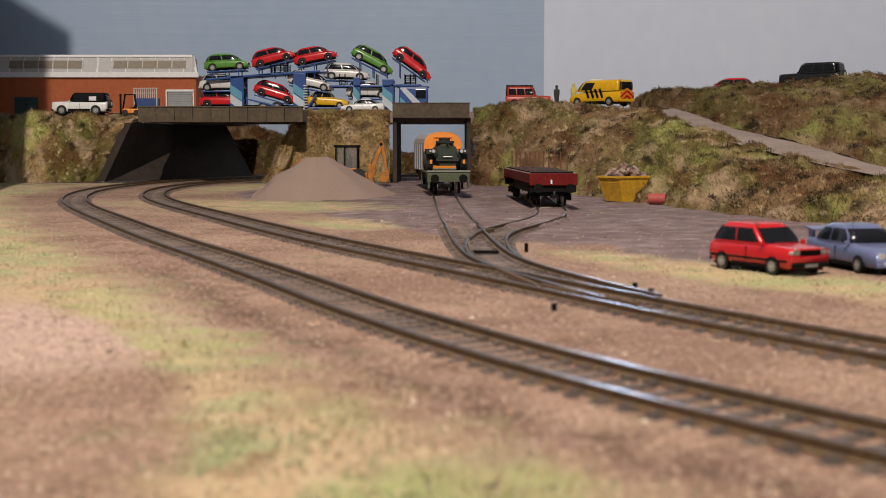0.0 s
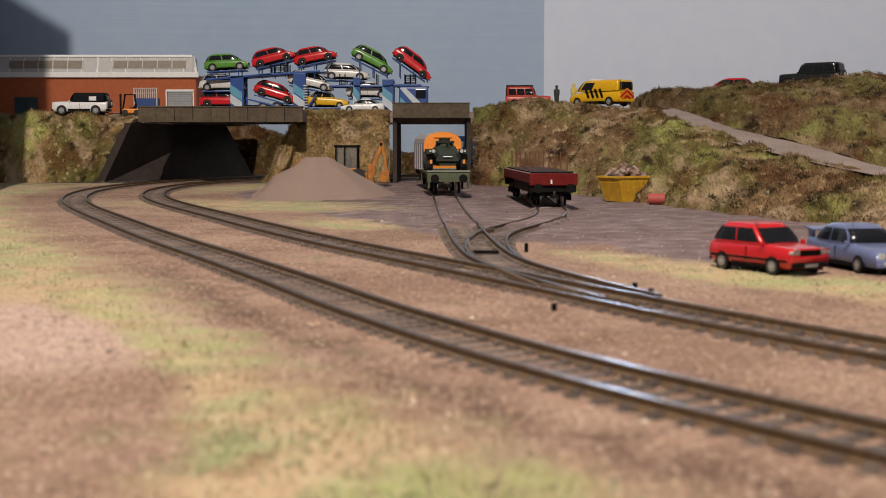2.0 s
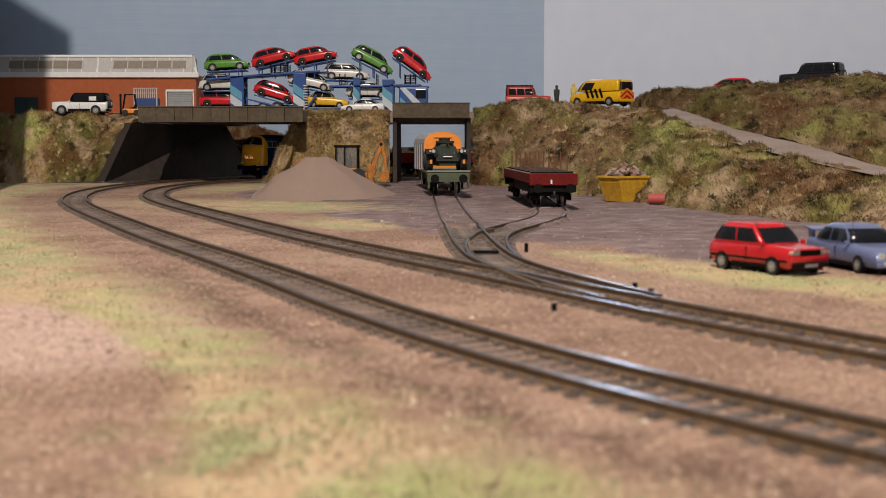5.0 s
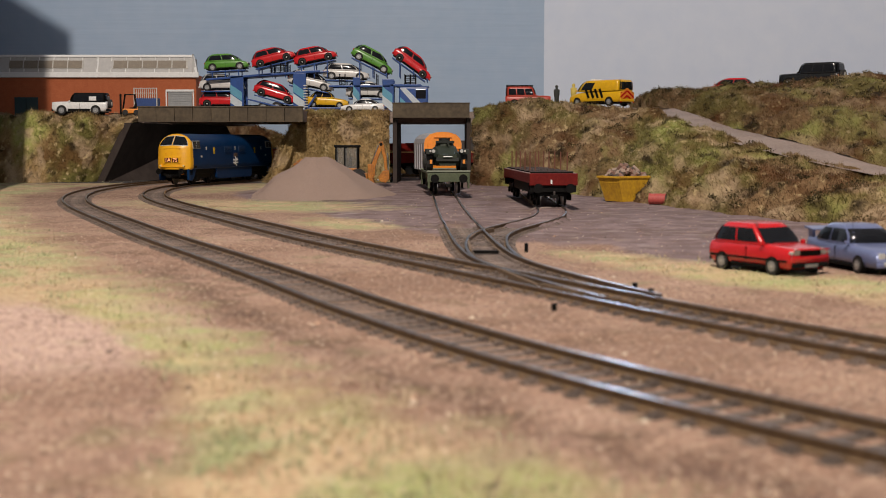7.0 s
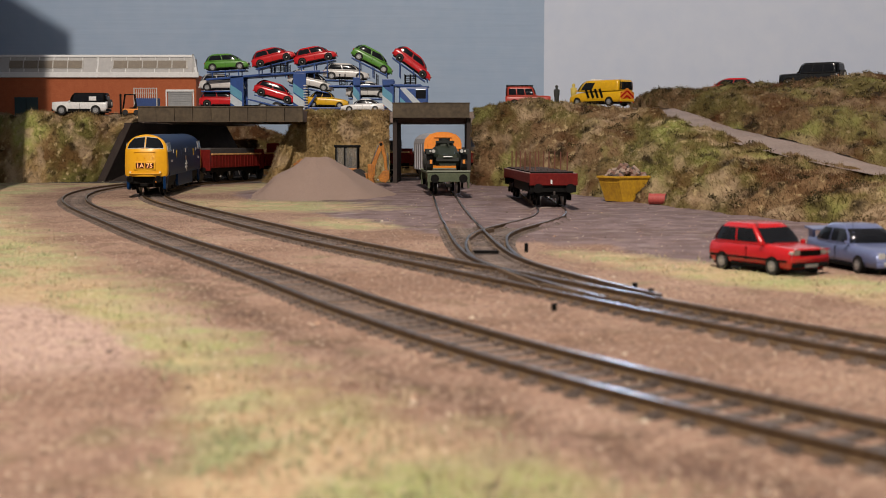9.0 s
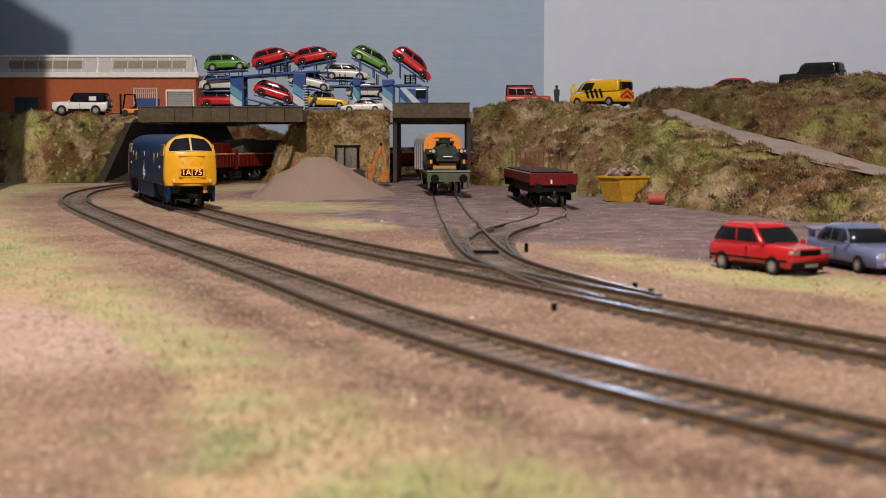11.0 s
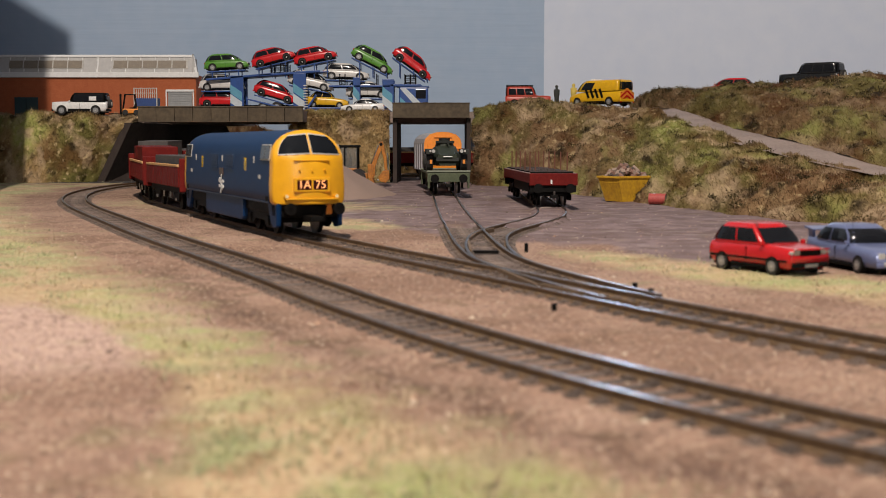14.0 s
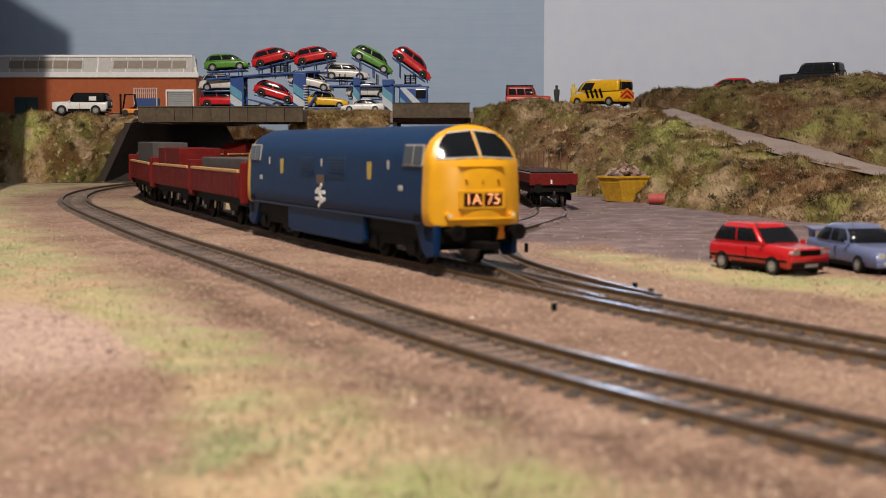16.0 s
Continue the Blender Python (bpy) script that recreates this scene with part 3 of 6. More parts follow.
embankment("embankment_west", WEST, 110, 36, 0.005, 21, 34000, 0.0040, "straw and rust coloured grassed embankment", tone="west_scatter")
PIER = [[(-0.190, 1.50, g3), (-0.168, 1.48, 0.04), (-0.160, 1.47, 0.070), (-0.150, 1.46, 0.0775)],
        [(-0.198, 1.328, g3), (-0.175, 1.333, 0.04), (-0.153, 1.344, 0.070), (-0.150, 1.38, 0.0775)],
        [(-0.165, 1.330, g3), (-0.155, 1.338, 0.04), (-0.146, 1.345, 0.071), (-0.140, 1.38, 0.0775)],
        [(-0.110, 1.325, g3), (-0.108, 1.335, 0.04), (-0.105, 1.343, 0.0725), (-0.105, 1.38, 0.0775)],
        [(-0.057, 1.335, g3), (-0.0575, 1.338, 0.04), (-0.0580, 1.343, 0.0715), (-0.059, 1.38, 0.0775)]]
embankment("embankment_pier", PIER, 90, 36, 0.004, 31, 26000, 0.0042, "straw coloured grassed bank between two bridges", tone="pier_scatter")
BACK = [[(-0.40, 1.78, g3), (-0.40, 1.79, 0.045), (-0.40, 1.80, 0.072), (-0.40, 1.84, 0.074)],
        [(-0.32, 1.70, g3), (-0.32, 1.71, 0.045), (-0.32, 1.72, 0.072), (-0.32, 1.76, 0.074)],
        [(-0.25, 1.69, g3), (-0.25, 1.70, 0.035), (-0.25, 1.71, 0.062), (-0.25, 1.76, 0.064)],
        [(-0.19, 1.71, g3), (-0.19, 1.72, 0.022), (-0.19, 1.73, 0.042), (-0.19, 1.78, 0.044)],
        [(0.10, 1.76, g3), (0.10, 1.765, 0.010), (0.10, 1.77, 0.020), (0.10, 1.80, 0.020)]]
embankment("embankment_back", BACK, 70, 26, 0.005, 41, 16000, 0.0045, "rust brown scrub bank behind the bridges", tone="back_scatter")

# plateau decks: hollow slabs that carry the road over the tracks
tagged(part("plateau_west", box(-1.2, -0.335, 1.40, 1.97, 0.060, 0.0745, 0.001), M_ROAD), "gritty grey brown yard above the embankment", "ground", kind="structure")
tagged(part("bridge_deck", box(-0.318, 0.034, 1.375, 1.50, 0.0655, 0.0775), M_ROAD), "grey road deck over the railway bridges", "road", kind="structure")

# extra piece added over the abutment slab to keep the ceiling lamp off it
tagged(part("bridge_deck", box(-0.334, -0.250, 1.501, 1.66, 0.0655, 0.0740), M_ROAD), "grey road deck over the railway bridges", "road", kind="structure")
for x0, x1, y0, z1 in ((-0.3165, -0.146, 1.3065, 0.0775), (-0.0530, 0.0280, 1.3285, 0.0775)):
    tagged(part("bridge_deck", box(x0, x1, y0, 1.3745, 0.0697 if x0 > -0.1 else 0.0655, z1), M_ROAD), "grey road deck over the railway bridges", "road", kind="structure")


def girder(name, x0, x1, y, z0, z1, n, label):
    ob = thing(name, pose(0, 0, 0), label, "bridge girder", kind="structure")
    w = (x1 - x0) / n
    for i in range(n):
        part("panel", box(x0 + i * w + 0.0002, x0 + (i + 1) * w - 0.0002, y, y + 0.006, z0 + 0.0004, z1 - 0.0012, 0.0002), M_GIRDER, ob)
    part("coping", box(x0 - 0.0004, x1 + 0.0004, y - 0.0007, y + 0.0075, z1 - 0.0013, z1, 0.0003), M_GIRDER, ob)
    part("bottom_flange", box(x0, x1, y - 0.0006, y + 0.007, z0, z0 + 0.0010, 0.0002), M_GIRDER, ob)
    return ob


girder("bridge_west", -0.3177, -0.1458, 1.30, 0.0649, 0.0813, 9, "weathered brown panelled bridge girder")
girder("bridge_east", -0.0535, 0.0283, 1.322, 0.0697, 0.0858, 1, "plain weathered brown bridge girder")
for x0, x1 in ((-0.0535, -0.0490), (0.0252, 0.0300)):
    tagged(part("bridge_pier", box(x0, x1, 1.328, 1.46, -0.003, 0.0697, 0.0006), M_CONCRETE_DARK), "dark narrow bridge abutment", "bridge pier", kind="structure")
bm = bmesh.new()
vs = [bm.verts.new(v) for v in ((-0.372, 1.362, -0.002), (-0.243, 1.60, -0.002), (-0.280, 1.615, 0.0653), (-0.341, 1.368, 0.0653))]
bm.faces.new(vs)
r = bmesh.ops.extrude_face_region(bm, geom=list(bm.faces))
for v in [g for g in r["geom"] if isinstance(g, bmesh.types.BMVert)]:
    v.co += Vector((-0.010, 0.006, 0))
bmesh.ops.recalc_face_normals(bm, faces=bm.faces)
tagged(part("abutment_slab", bm, M_CONCRETE_DARK), "sloping near-black brown concrete abutment under the bridge", "abutment", kind="structure")

# unseen tall board added out of view on the left, shaped to shade warehouse and backdrop
bm = bmesh.new()
f = bm.faces.new([bm.verts.new((x, 1.00, z)) for x, z in ((-1.25, -0.0046), (-0.378, -0.0046), (-0.378, 0.672), (-0.418, 0.697), (-0.62, 0.823), (-1.25, 1.20))])
r = bmesh.ops.extrude_face_region(bm, geom=[f])
for v in [g for g in r["geom"] if isinstance(g, bmesh.types.BMVert)]:
    v.co.y += 0.008
bmesh.ops.recalc_face_normals(bm, faces=bm.faces)
tagged(part("wing_board", bm, M_BACKDROP), "tall pale blue unseen board added to cast shade", "board", kind="structure")


# ---- the moving train ----
def loco_section(z):
    """Half width of the loco body at height z."""
    if z < 0.034:
        return 0.0174 - 0.0006 * abs(z - 0.022) / 0.012
    t = (z - 0.034) / 0.0148
    return 0.0168 * max(0.0, 1 - t ** 2.6) ** 0.5 if t < 1 else 0.0


def loco_front(y, z):
    """How far forward the rounded cab front reaches at (y, z)."""
    x = 0.1115 - 0.0060 * (abs(y) / 0.0172) ** 2.6
    if z < 0.0362:
        return x - 0.0005 * ((z - 0.022) / 0.01) ** 2
    return x - 0.0010 - 0.62 * (z - 0.0362) - 14.0 * (z - 0.0362) ** 2


ZB, ZT = 0.0145, 0.0488


def section_ring(k=1.0):
    pts = [(0.0172 * k * f, ZB) for f in (0, 0.35, 0.7, 0.93)]
    for z in (0.016, 0.020, 0.024, 0.028, 0.032, 0.034, 0.0365, 0.039, 0.0415, 0.0435, 0.0456, 0.0472, 0.0482, 0.0486):
        pts.append((loco_section(z) * k, z))
    pts.append((0.0, ZT))
    zc = 0.029
    pts = [(y, zc + (z - zc) * k) for y, z in pts]
    return pts + [(-y, z) for y, z in pts[-2:0:-1]]


def loft(rings, cap_first=False, cap_last=False):
    bm = bmesh.new()
    R = [[bm.verts.new(p) for p in r] for r in rings]
    n = len(R[0])
    for a, b in zip(R, R[1:]):
        for i in range(n):
            bm.faces.new((a[i], a[(i + 1) % n], b[(i + 1) % n], b[i]))
    if cap_first:
        bm.faces.new(R[0][::-1])
    if cap_last:
        bm.faces.new(R[-1])
    bmesh.ops.recalc_face_normals(bm, faces=bm.faces)
    return bm


def surface_patch(f, us, vs, back=0.0006):
    """A thin plate over the points f(u, v)."""
    P = np.array([[f(u, v) for v in vs] for u in us])
    bm = bmesh.new()
    g = [[bm.verts.new(p) for p in row] for row in P]
    for i in range(len(us) - 1):
        for j in range(len(vs) - 1):
            bm.faces.new((g[i][j], g[i + 1][j], g[i + 1][j + 1], g[i][j + 1]))
    return bm


def bogie(parent, x):
    b = part("bogie", box(x - 0.026, x + 0.026, -0.0125, 0.0125, 0.0055, 0.0110, 0.0008), M_BLACK, parent)
    for s in (1, -1):
        part("side_frame", prism([(x - 0.027, 0.0055), (x - 0.022, 0.0030), (x - 0.013, 0.0030), (x - 0.009, 0.0060), (x + 0.009, 0.0060), (x + 0.013, 0.0030), (x + 0.022, 0.0030), (x + 0.027, 0.0055), (x + 0.024, 0.0105), (x - 0.024, 0.0105)], s * 0.0125, s * 0.0142, 0.0002), M_BLACK, b)
        for dx in (-0.0175, 0.0175):
            part("axle_box", box(x + dx - 0.0024, x + dx + 0.0024, s * 0.0142 - 0.0008, s * 0.0142 + 0.0008, 0.0040, 0.0085, 0.0004), M_BLACK, b)
        for dx in (-0.0175, 0.0175):
            w = part("wheel", cyl(0.0062, (x + dx, s * 0.0082, 0.0062), (x + dx, s * 0.0108, 0.0062), 24), M_BLACK, b)
            part("tyre", cyl(0.0066, (x + dx, s * 0.0078, 0.0062), (x + dx, s * 0.0086, 0.0062), 24), M_STEELWHEEL, w)
    return b


def build_loco():
    loco = thing("diesel_locomotive", pose(0, 0, 0), "blue model diesel locomotive with bulbous yellow cab ends", "locomotive")
    ring = section_ring()

    def endcap(sign):
        def shaped(k):
            return [(sign * loco_front(y, z), y, z) for y, z in section_ring(k)]
        first = [(sign * min(0.1000, loco_front(y, z) - 0.0010), y, z) for y, z in ring]
        mid = [(sign * (loco_front(y, z) - 0.0014), y * 1.0, z) for y, z in ring]
        return [first, mid] + [shaped(k) for k in (0.985, 0.95, 0.9, 0.8, 0.65, 0.45, 0.25, 0.04)]

    rear, front = endcap(-1)[0], endcap(1)[0]
    rings = []
    for t in np.linspace(0, 1, 12):
        rings.append([tuple(np.array(a) * (1 - t) + np.array(b) * t) for a, b in zip(rear, front)])
    part("body", loft(rings), M_BLUE, loco, "rail blue body shell", smooth=True)
    for sign in (1, -1):
        part("cab_front", loft(endcap(sign), cap_last=True), M_YELLOW, loco, "glossy warm yellow rounded cab front", smooth=True)
    # windscreens, frames and front details
    for sign in (1, -1):
        for s in (1, -1):
            def screen(u, v, grow=0.0, out=0.00035):
                z = 0.0382 + grow * -1 + v * (0.0074 + 2 * grow)
                lim = max(0.001, loco_section(min(z, 0.0476)) - 0.0021 + grow * 0.6)
                y = 0.0006 - grow * 0.4 + u * (lim - 0.0006)
                zz = z + 0.0010 * (1 - u) * v - 0.0006 * u * (1 - v)
                return (sign * (loco_front(y, min(zz, 0.0482)) + out), s * y, zz)
            us, vs = np.linspace(0, 1, 9), np.linspace(0, 1, 5)
            part("windscreen_frame", surface_patch(lambda u, v: screen(u, v, 0.0006, 0.0002), us, vs), M_GREYFRAME, loco, "pale grey frame", smooth=True)
            part("windscreen", surface_patch(lambda u, v: screen(u, v, 0.0, 0.00045), us, vs), M_GLASS_DARK, loco, "dark curved windscreen", smooth=True)
        ang = 0 if sign > 0 else 180
        turn = pose(0, 0, 0, 0, 0, ang)
        for y0 in (-0.0038, 0.0038):
            p = part("headcode_panel", box(0.1108, 0.1119, y0 - 0.0034, y0 + 0.0034, 0.0213, 0.0258, 0.0003), mat("headcode_maroon", (0.045, 0.004, 0.003), rough=0.4, spec=0.2), loco, "dark maroon headcode box", at=turn)
            text_mesh("headcode_text", "1A" if y0 < 0 else "75", 0.0052, mat("headcode_lit", (1.0, 0.42, 0.16), (1.0, 0.48, 0.20), rough=0.5, emit=0.75), p, pose(0.11196, y0, 0.02355, 90, 0, 90))
        part("headcode_frame", box(0.1098, 0.11172, -0.0086, 0.0086, 0.0203, 0.0268, 0.0004), M_YELLOW, loco, at=turn)
        part("front_strip", box(0.1095, 0.1118, -0.0125, 0.0125, 0.0167, 0.0174, 0.0002), M_YELLOW, loco, at=turn)
        for s in (1, -1):
            l = part("marker_lamp", cyl(0.0011, (0.105, s * 0.0118, 0.0183), (0.1107, s * 0.0118, 0.0183), 16), M_YELLOW, loco, "small round marker lamp", at=turn)
            part("lens", cyl(0.0008, (0.1105, s * 0.0118, 0.0183), (0.1110, s * 0.0118, 0.0183), 14), mat("lamp_lens", (0.85, 0.72, 0.42), rough=0.15), l)
            b = part("buffer", cyl(0.0013, (0.100, s * 0.0114, 0.0128), (0.1160, s * 0.0114, 0.0128), 16), M_BLACK, loco, at=turn)
            part("buffer_head", cyl(0.0027, (0.1150, s * 0.0114, 0.0128), (0.1160, s * 0.0114, 0.0128), 20), M_BLACK, b)
            part("skirt", prism([(0.090, 0.0150), (0.1075, 0.0150), (0.1065, 0.0045), (0.1000, 0.0035), (0.0965, 0.0060)], s * 0.0135, s * 0.0158, 0.0006), M_BLUE, loco, at=turn)
        part("buffer_beam", box(0.098, 0.1060, -0.0158, 0.0158, 0.0085, 0.0150, 0.0008), M_BLACK, loco, at=turn)
        part("coupling", box(0.104, 0.1185, -0.0030, 0.0030, 0.0070, 0.0095, 0.0005), M_BLACK, loco, at=turn)
        part("vacuum_pipe", cyl(0.0008, (0.107, 0.0062, 0.0065), (0.1085, 0.0070, 0.0140), 8), M_BLACK, loco, at=turn)
        part("orange_tag", box(0.1060, 0.1078, 0.0072, 0.0104, 0.0098, 0.0144, 0.0004), M_ORANGE, loco, "orange jumper cable tag", at=turn)
        for y0 in (-0.006, 0.0, 0.006):
            part("lamp_iron", box(0.1100, 0.1117, y0 - 0.0004, y0 + 0.0004, 0.0301 if y0 else 0.0294, 0.0306, 0.0001), M_YELLOW, loco, at=turn)
        part("nose_seam", box(0.1095, 0.11105, -0.0085, 0.0085, 0.0345, 0.0348, 0.0001), M_YELLOW, loco, at=turn)
    # lower body, tanks
    part("underframe", box(-0.098, 0.098, -0.0150, 0.0150, 0.0100, 0.0150, 0.0006), M_BLACK, loco)
    part("valance", prism([(-0.045, 0.0155), (0.045, 0.0155), (0.045, 0.0060), (0.041, 0.0042), (-0.041, 0.0042), (-0.045, 0.0060)], -0.0166, 0.0166, 0.0006), M_BLUE, loco)
    part("side_band", box(-0.0985, 0.0985, -0.0176, 0.0176, 0.0150, 0.0156, 0.0002), mat("band_dark_blue", (0.012, 0.03, 0.07), rough=0.5), loco)
    for x in (-0.069, 0.069):
        bogie(loco, x)
    # side windows, doors, grilles, marks
    for s in (1, -1):
        def flat(name, x0, x1, z0, z1, m, out=0.0001, label=""):
            y = s * (0.0174 + out) if z1 < 0.031 else s * (loco_section((z0 + z1) / 2) + out)
            lean = 0.0 if z1 < 0.0385 else 9.0 * s
            o = part(name, box(-(x1 - x0) / 2, (x1 - x0) / 2, -0.00022, 0.00022, -(z1 - z0) / 2, (z1 - z0) / 2, 0.0001), m, loco, label, at=pose((x0 + x1) / 2, y - s * 0.0002, (z0 + z1) / 2, lean))
            return o
        for k in (1, -1):
            c = k * 0.0920
            flat("side_window_frame", c - 0.0081, c + 0.0081, 0.0345, 0.0420, M_GREYFRAME, 0.0003)
            w = flat("side_window", c - 0.0076, c - 0.0006, 0.0350, 0.0415, mat("cab_glass", (0.045, 0.045, 0.048), rough=0.12), 0.0006)
            w = flat("side_window", c + 0.0006, c + 0.0076, 0.0350, 0.0415, mat("cab_glass", (0.045, 0.045, 0.048), rough=0.12), 0.0006)
            d = k * 0.052
            flat("door_window", d - 0.0019, d + 0.0019, 0.0290, 0.0355, mat("lit_door_window", (0.55, 0.36, 0.02), rough=0.25), 0.0002, "yellow glazed door window")
            flat("vent_slot", d + k * 0.018 - 0.0006, d + k * 0.018 + 0.0006, 0.0330, 0.0362, M_GREYFRAME, 0.0003)
            flat("data_panel", k * 0.082 - 0.0016, k * 0.082 + 0.0016, 0.0258, 0.0277, M_GREYFRAME, 0.0002)
            flat("louvre", k * 0.018 - 0.009, k * 0.018 + 0.009, 0.0290, 0.0368, mat("louvre_blue", (0.012, 0.042, 0.11), rough=0.6), 0.0001)
            for i in range(6):
                flat("louvre_slat", k * 0.018 - 0.0085, k * 0.018 + 0.0085, 0.0295 + i * 0.00122, 0.0300 + i * 0.00122, M_BLUE, 0.0003)
            flat("cab_step", k * 0.0955 - 0.0025, k * 0.0955 + 0.0025, 0.0155, 0.0180, M_BLACK, 0.0)
        flat("vent_slot", -0.0006, 0.0006, 0.0330, 0.0362, M_GREYFRAME, 0.0003)
        flat("name_plate", -0.0045, 0.0045, 0.0258, 0.0295, mat("plate_bronze", (0.11, 0.07, 0.05), rough=0.5), 0.0003)
        # plain white two-bar emblem
        for zc, sh in ((0.0197, 0.0), (0.0225, 0.0)):
            flat("emblem_bar", -0.0056, 0.0056, zc - 0.00075, zc + 0.00075, M_WHITE, 0.0004)
        for zc, k in ((0.0180, 1), (0.0211, -1), (0.0242, 1)):
            o = flat("emblem_bar", -0.0044 if zc == 0.0211 else -0.0026, 0.0044 if zc == 0.0211 else 0.0026, zc - 0.0007, zc + 0.0007, M_WHITE, 0.00045)
            o.matrix_basis = o.matrix_basis @ pose(0, 0, 0, 0, -38 * k, 0)
    for x in (-0.06, -0.03, 0.0, 0.03, 0.06):
        part("roof_panel", box(x - 0.011, x + 0.011, -0.006, 0.006, 0.0468, 0.0482, 0.0004), M_BLUE, loco)
    for x in (-0.045, 0.045):
        part("roof_fan", cyl(0.0050, (x, 0, 0.0470), (x, 0, 0.0484), 20), M_BLUE, loco)
    return loco


WAGON = 0.131


def wagon_base(w, L=WAGON):
    h = L / 2
    part("floor", box(-h, h, -0.0160, 0.0160, 0.0145, 0.0168, 0.0004), M_WAGONRED, w)
    for s in (1, -1):
        part("solebar", box(-h, h, s * 0.0128 - 0.0008, s * 0.0128 + 0.0008, 0.0105, 0.0148, 0.0003), M_BLACK, w)
        for x in (-0.036, 0.036):
            part("spring_hanger", prism([(x - 0.012, 0.0110), (x + 0.012, 0.0110), (x + 0.005, 0.0050), (x - 0.005, 0.0050)], s * 0.0122, s * 0.0138, 0.0003), M_BLACK, w)
            wh = part("wheel", cyl(0.0062, (x, s * 0.0082, 0.0062), (x, s * 0.0106, 0.0062), 22), M_BLACK, w)
            part("tyre", cyl(0.0066, (x, s * 0.0078, 0.0062), (x, s * 0.0086, 0.0062), 22), M_STEELWHEEL, wh)
            part("axle_cap", cyl(0.0011, (x, s * 0.0136, 0.0062), (x, s * 0.0146, 0.0062), 10), M_GREYFRAME, w)
        for x in (-0.012, 0.0, 0.012):
            part("brake_lever", cyl(0.0006, (x, s * 0.0136, 0.0068), (x + 0.004, s * 0.0142, 0.0105), 6), M_GREYFRAME if x else M_BLACK, w)
        for e in (1, -1):
            bf = part("buffer", cyl(0.0011, (e * h, s * 0.0114, 0.0128), (e * (h + 0.0045), s * 0.0114, 0.0128), 12), M_BLACK, w)
            part("buffer_head", cyl(0.0028, (e * (h + 0.0040), s * 0.0114, 0.0128), (e * (h + 0.0048), s * 0.0114, 0.0128), 16), M_BLACK, bf)
    for e in (1, -1):
        part("coupling", box(min(e * h, e * (h + 0.004)), max(e * h, e * (h + 0.004)), -0.0025, 0.0025, 0.0075, 0.0095, 0.0004), M_BLACK, w)


def open_wagon(kind):
    texts = {0: "maroon model open wagon with cream side capping and slate load", 1: "maroon model open wagon with cream capping and tall red load", 2: "maroon model open wagon with cream capping and tall grey load"}
    w = thing("open_wagon", pose(0, 0, 0), texts[kind], "railway wagon", group="wagons of the train")
    wagon_base(w)
    h = WAGON / 2
    for s in (1, -1):
        for i in range(4):
            a = -h + 0.0035 + i * (WAGON - 0.007) / 4
            b = a + (WAGON - 0.007) / 4 - 0.0012
            d = part("drop_side", box(a, b, s * 0.0166 - 0.0007, s * 0.0166 + 0.0007, 0.0150, 0.0275, 0.0003), M_WAGONRED, w)
            part("capping", box(a, b, s * 0.0166 - 0.0011, s * 0.0166 + 0.0011, 0.0275, 0.0292, 0.0004), M_CREAM, d, "cream capping rail")
            for x in (a + 0.006, (a + b) / 2, b - 0.006):
                part("rib", box(x - 0.0006, x + 0.0006, s * 0.0173 - 0.0002, s * 0.0173 + 0.0006, 0.0152, 0.0272, 0.0001), M_WAGONRED, d)
    for e in (1, -1):
        part("end_wall", box(e * h - 0.0012, e * h + 0.0012, -0.0172, 0.0172, 0.0120, 0.0330, 0.0006), M_WAGONRED, w)
        for y in (-0.008, 0.008):
            part("end_post", box(e * (h + 0.0014) - 0.0006, e * (h + 0.0014) + 0.0006, y - 0.0012, y + 0.0012, 0.0120, 0.0325, 0.0002), M_WAGONRED, w)
    if kind == 0:
        part("load", box(-h + 0.010, h - 0.012, -0.0120, 0.0120, 0.0166, 0.0345, 0.0006), M_LOADGREY, w, "slate grey slab load")
    elif kind == 1:
        part("load", box(-h + 0.004, h - 0.050, -0.0135, 0.0135, 0.0166, 0.0395, 0.0006), M_WAGONRED, w, "tall maroon boxed load")
        part("load_strap", box(-h + 0.030, -h + 0.033, -0.0140, 0.0140, 0.0166, 0.0399, 0.0003), M_WAGONRED, w)
    else:
        part("load", box(-h + 0.012, h - 0.020, -0.0125, 0.0125, 0.0166, 0.0430, 0.0006), M_LOADGREY, w, "tall slate grey slab load")
    return w


LOCO = build_loco()
WAGONS = []
proto = {k: open_wagon(k) for k in (0, 1, 2)}
for i in range(10):
    k = (0, 1, 2, 0, 0, 1, 0, 0, 2, 0)[i]
    used = any(kk == k for kk, _ in WAGONS)
    WAGONS.append((k, proto[k] if not used else copy_thing(proto[k], pose(0, 0, 0))))


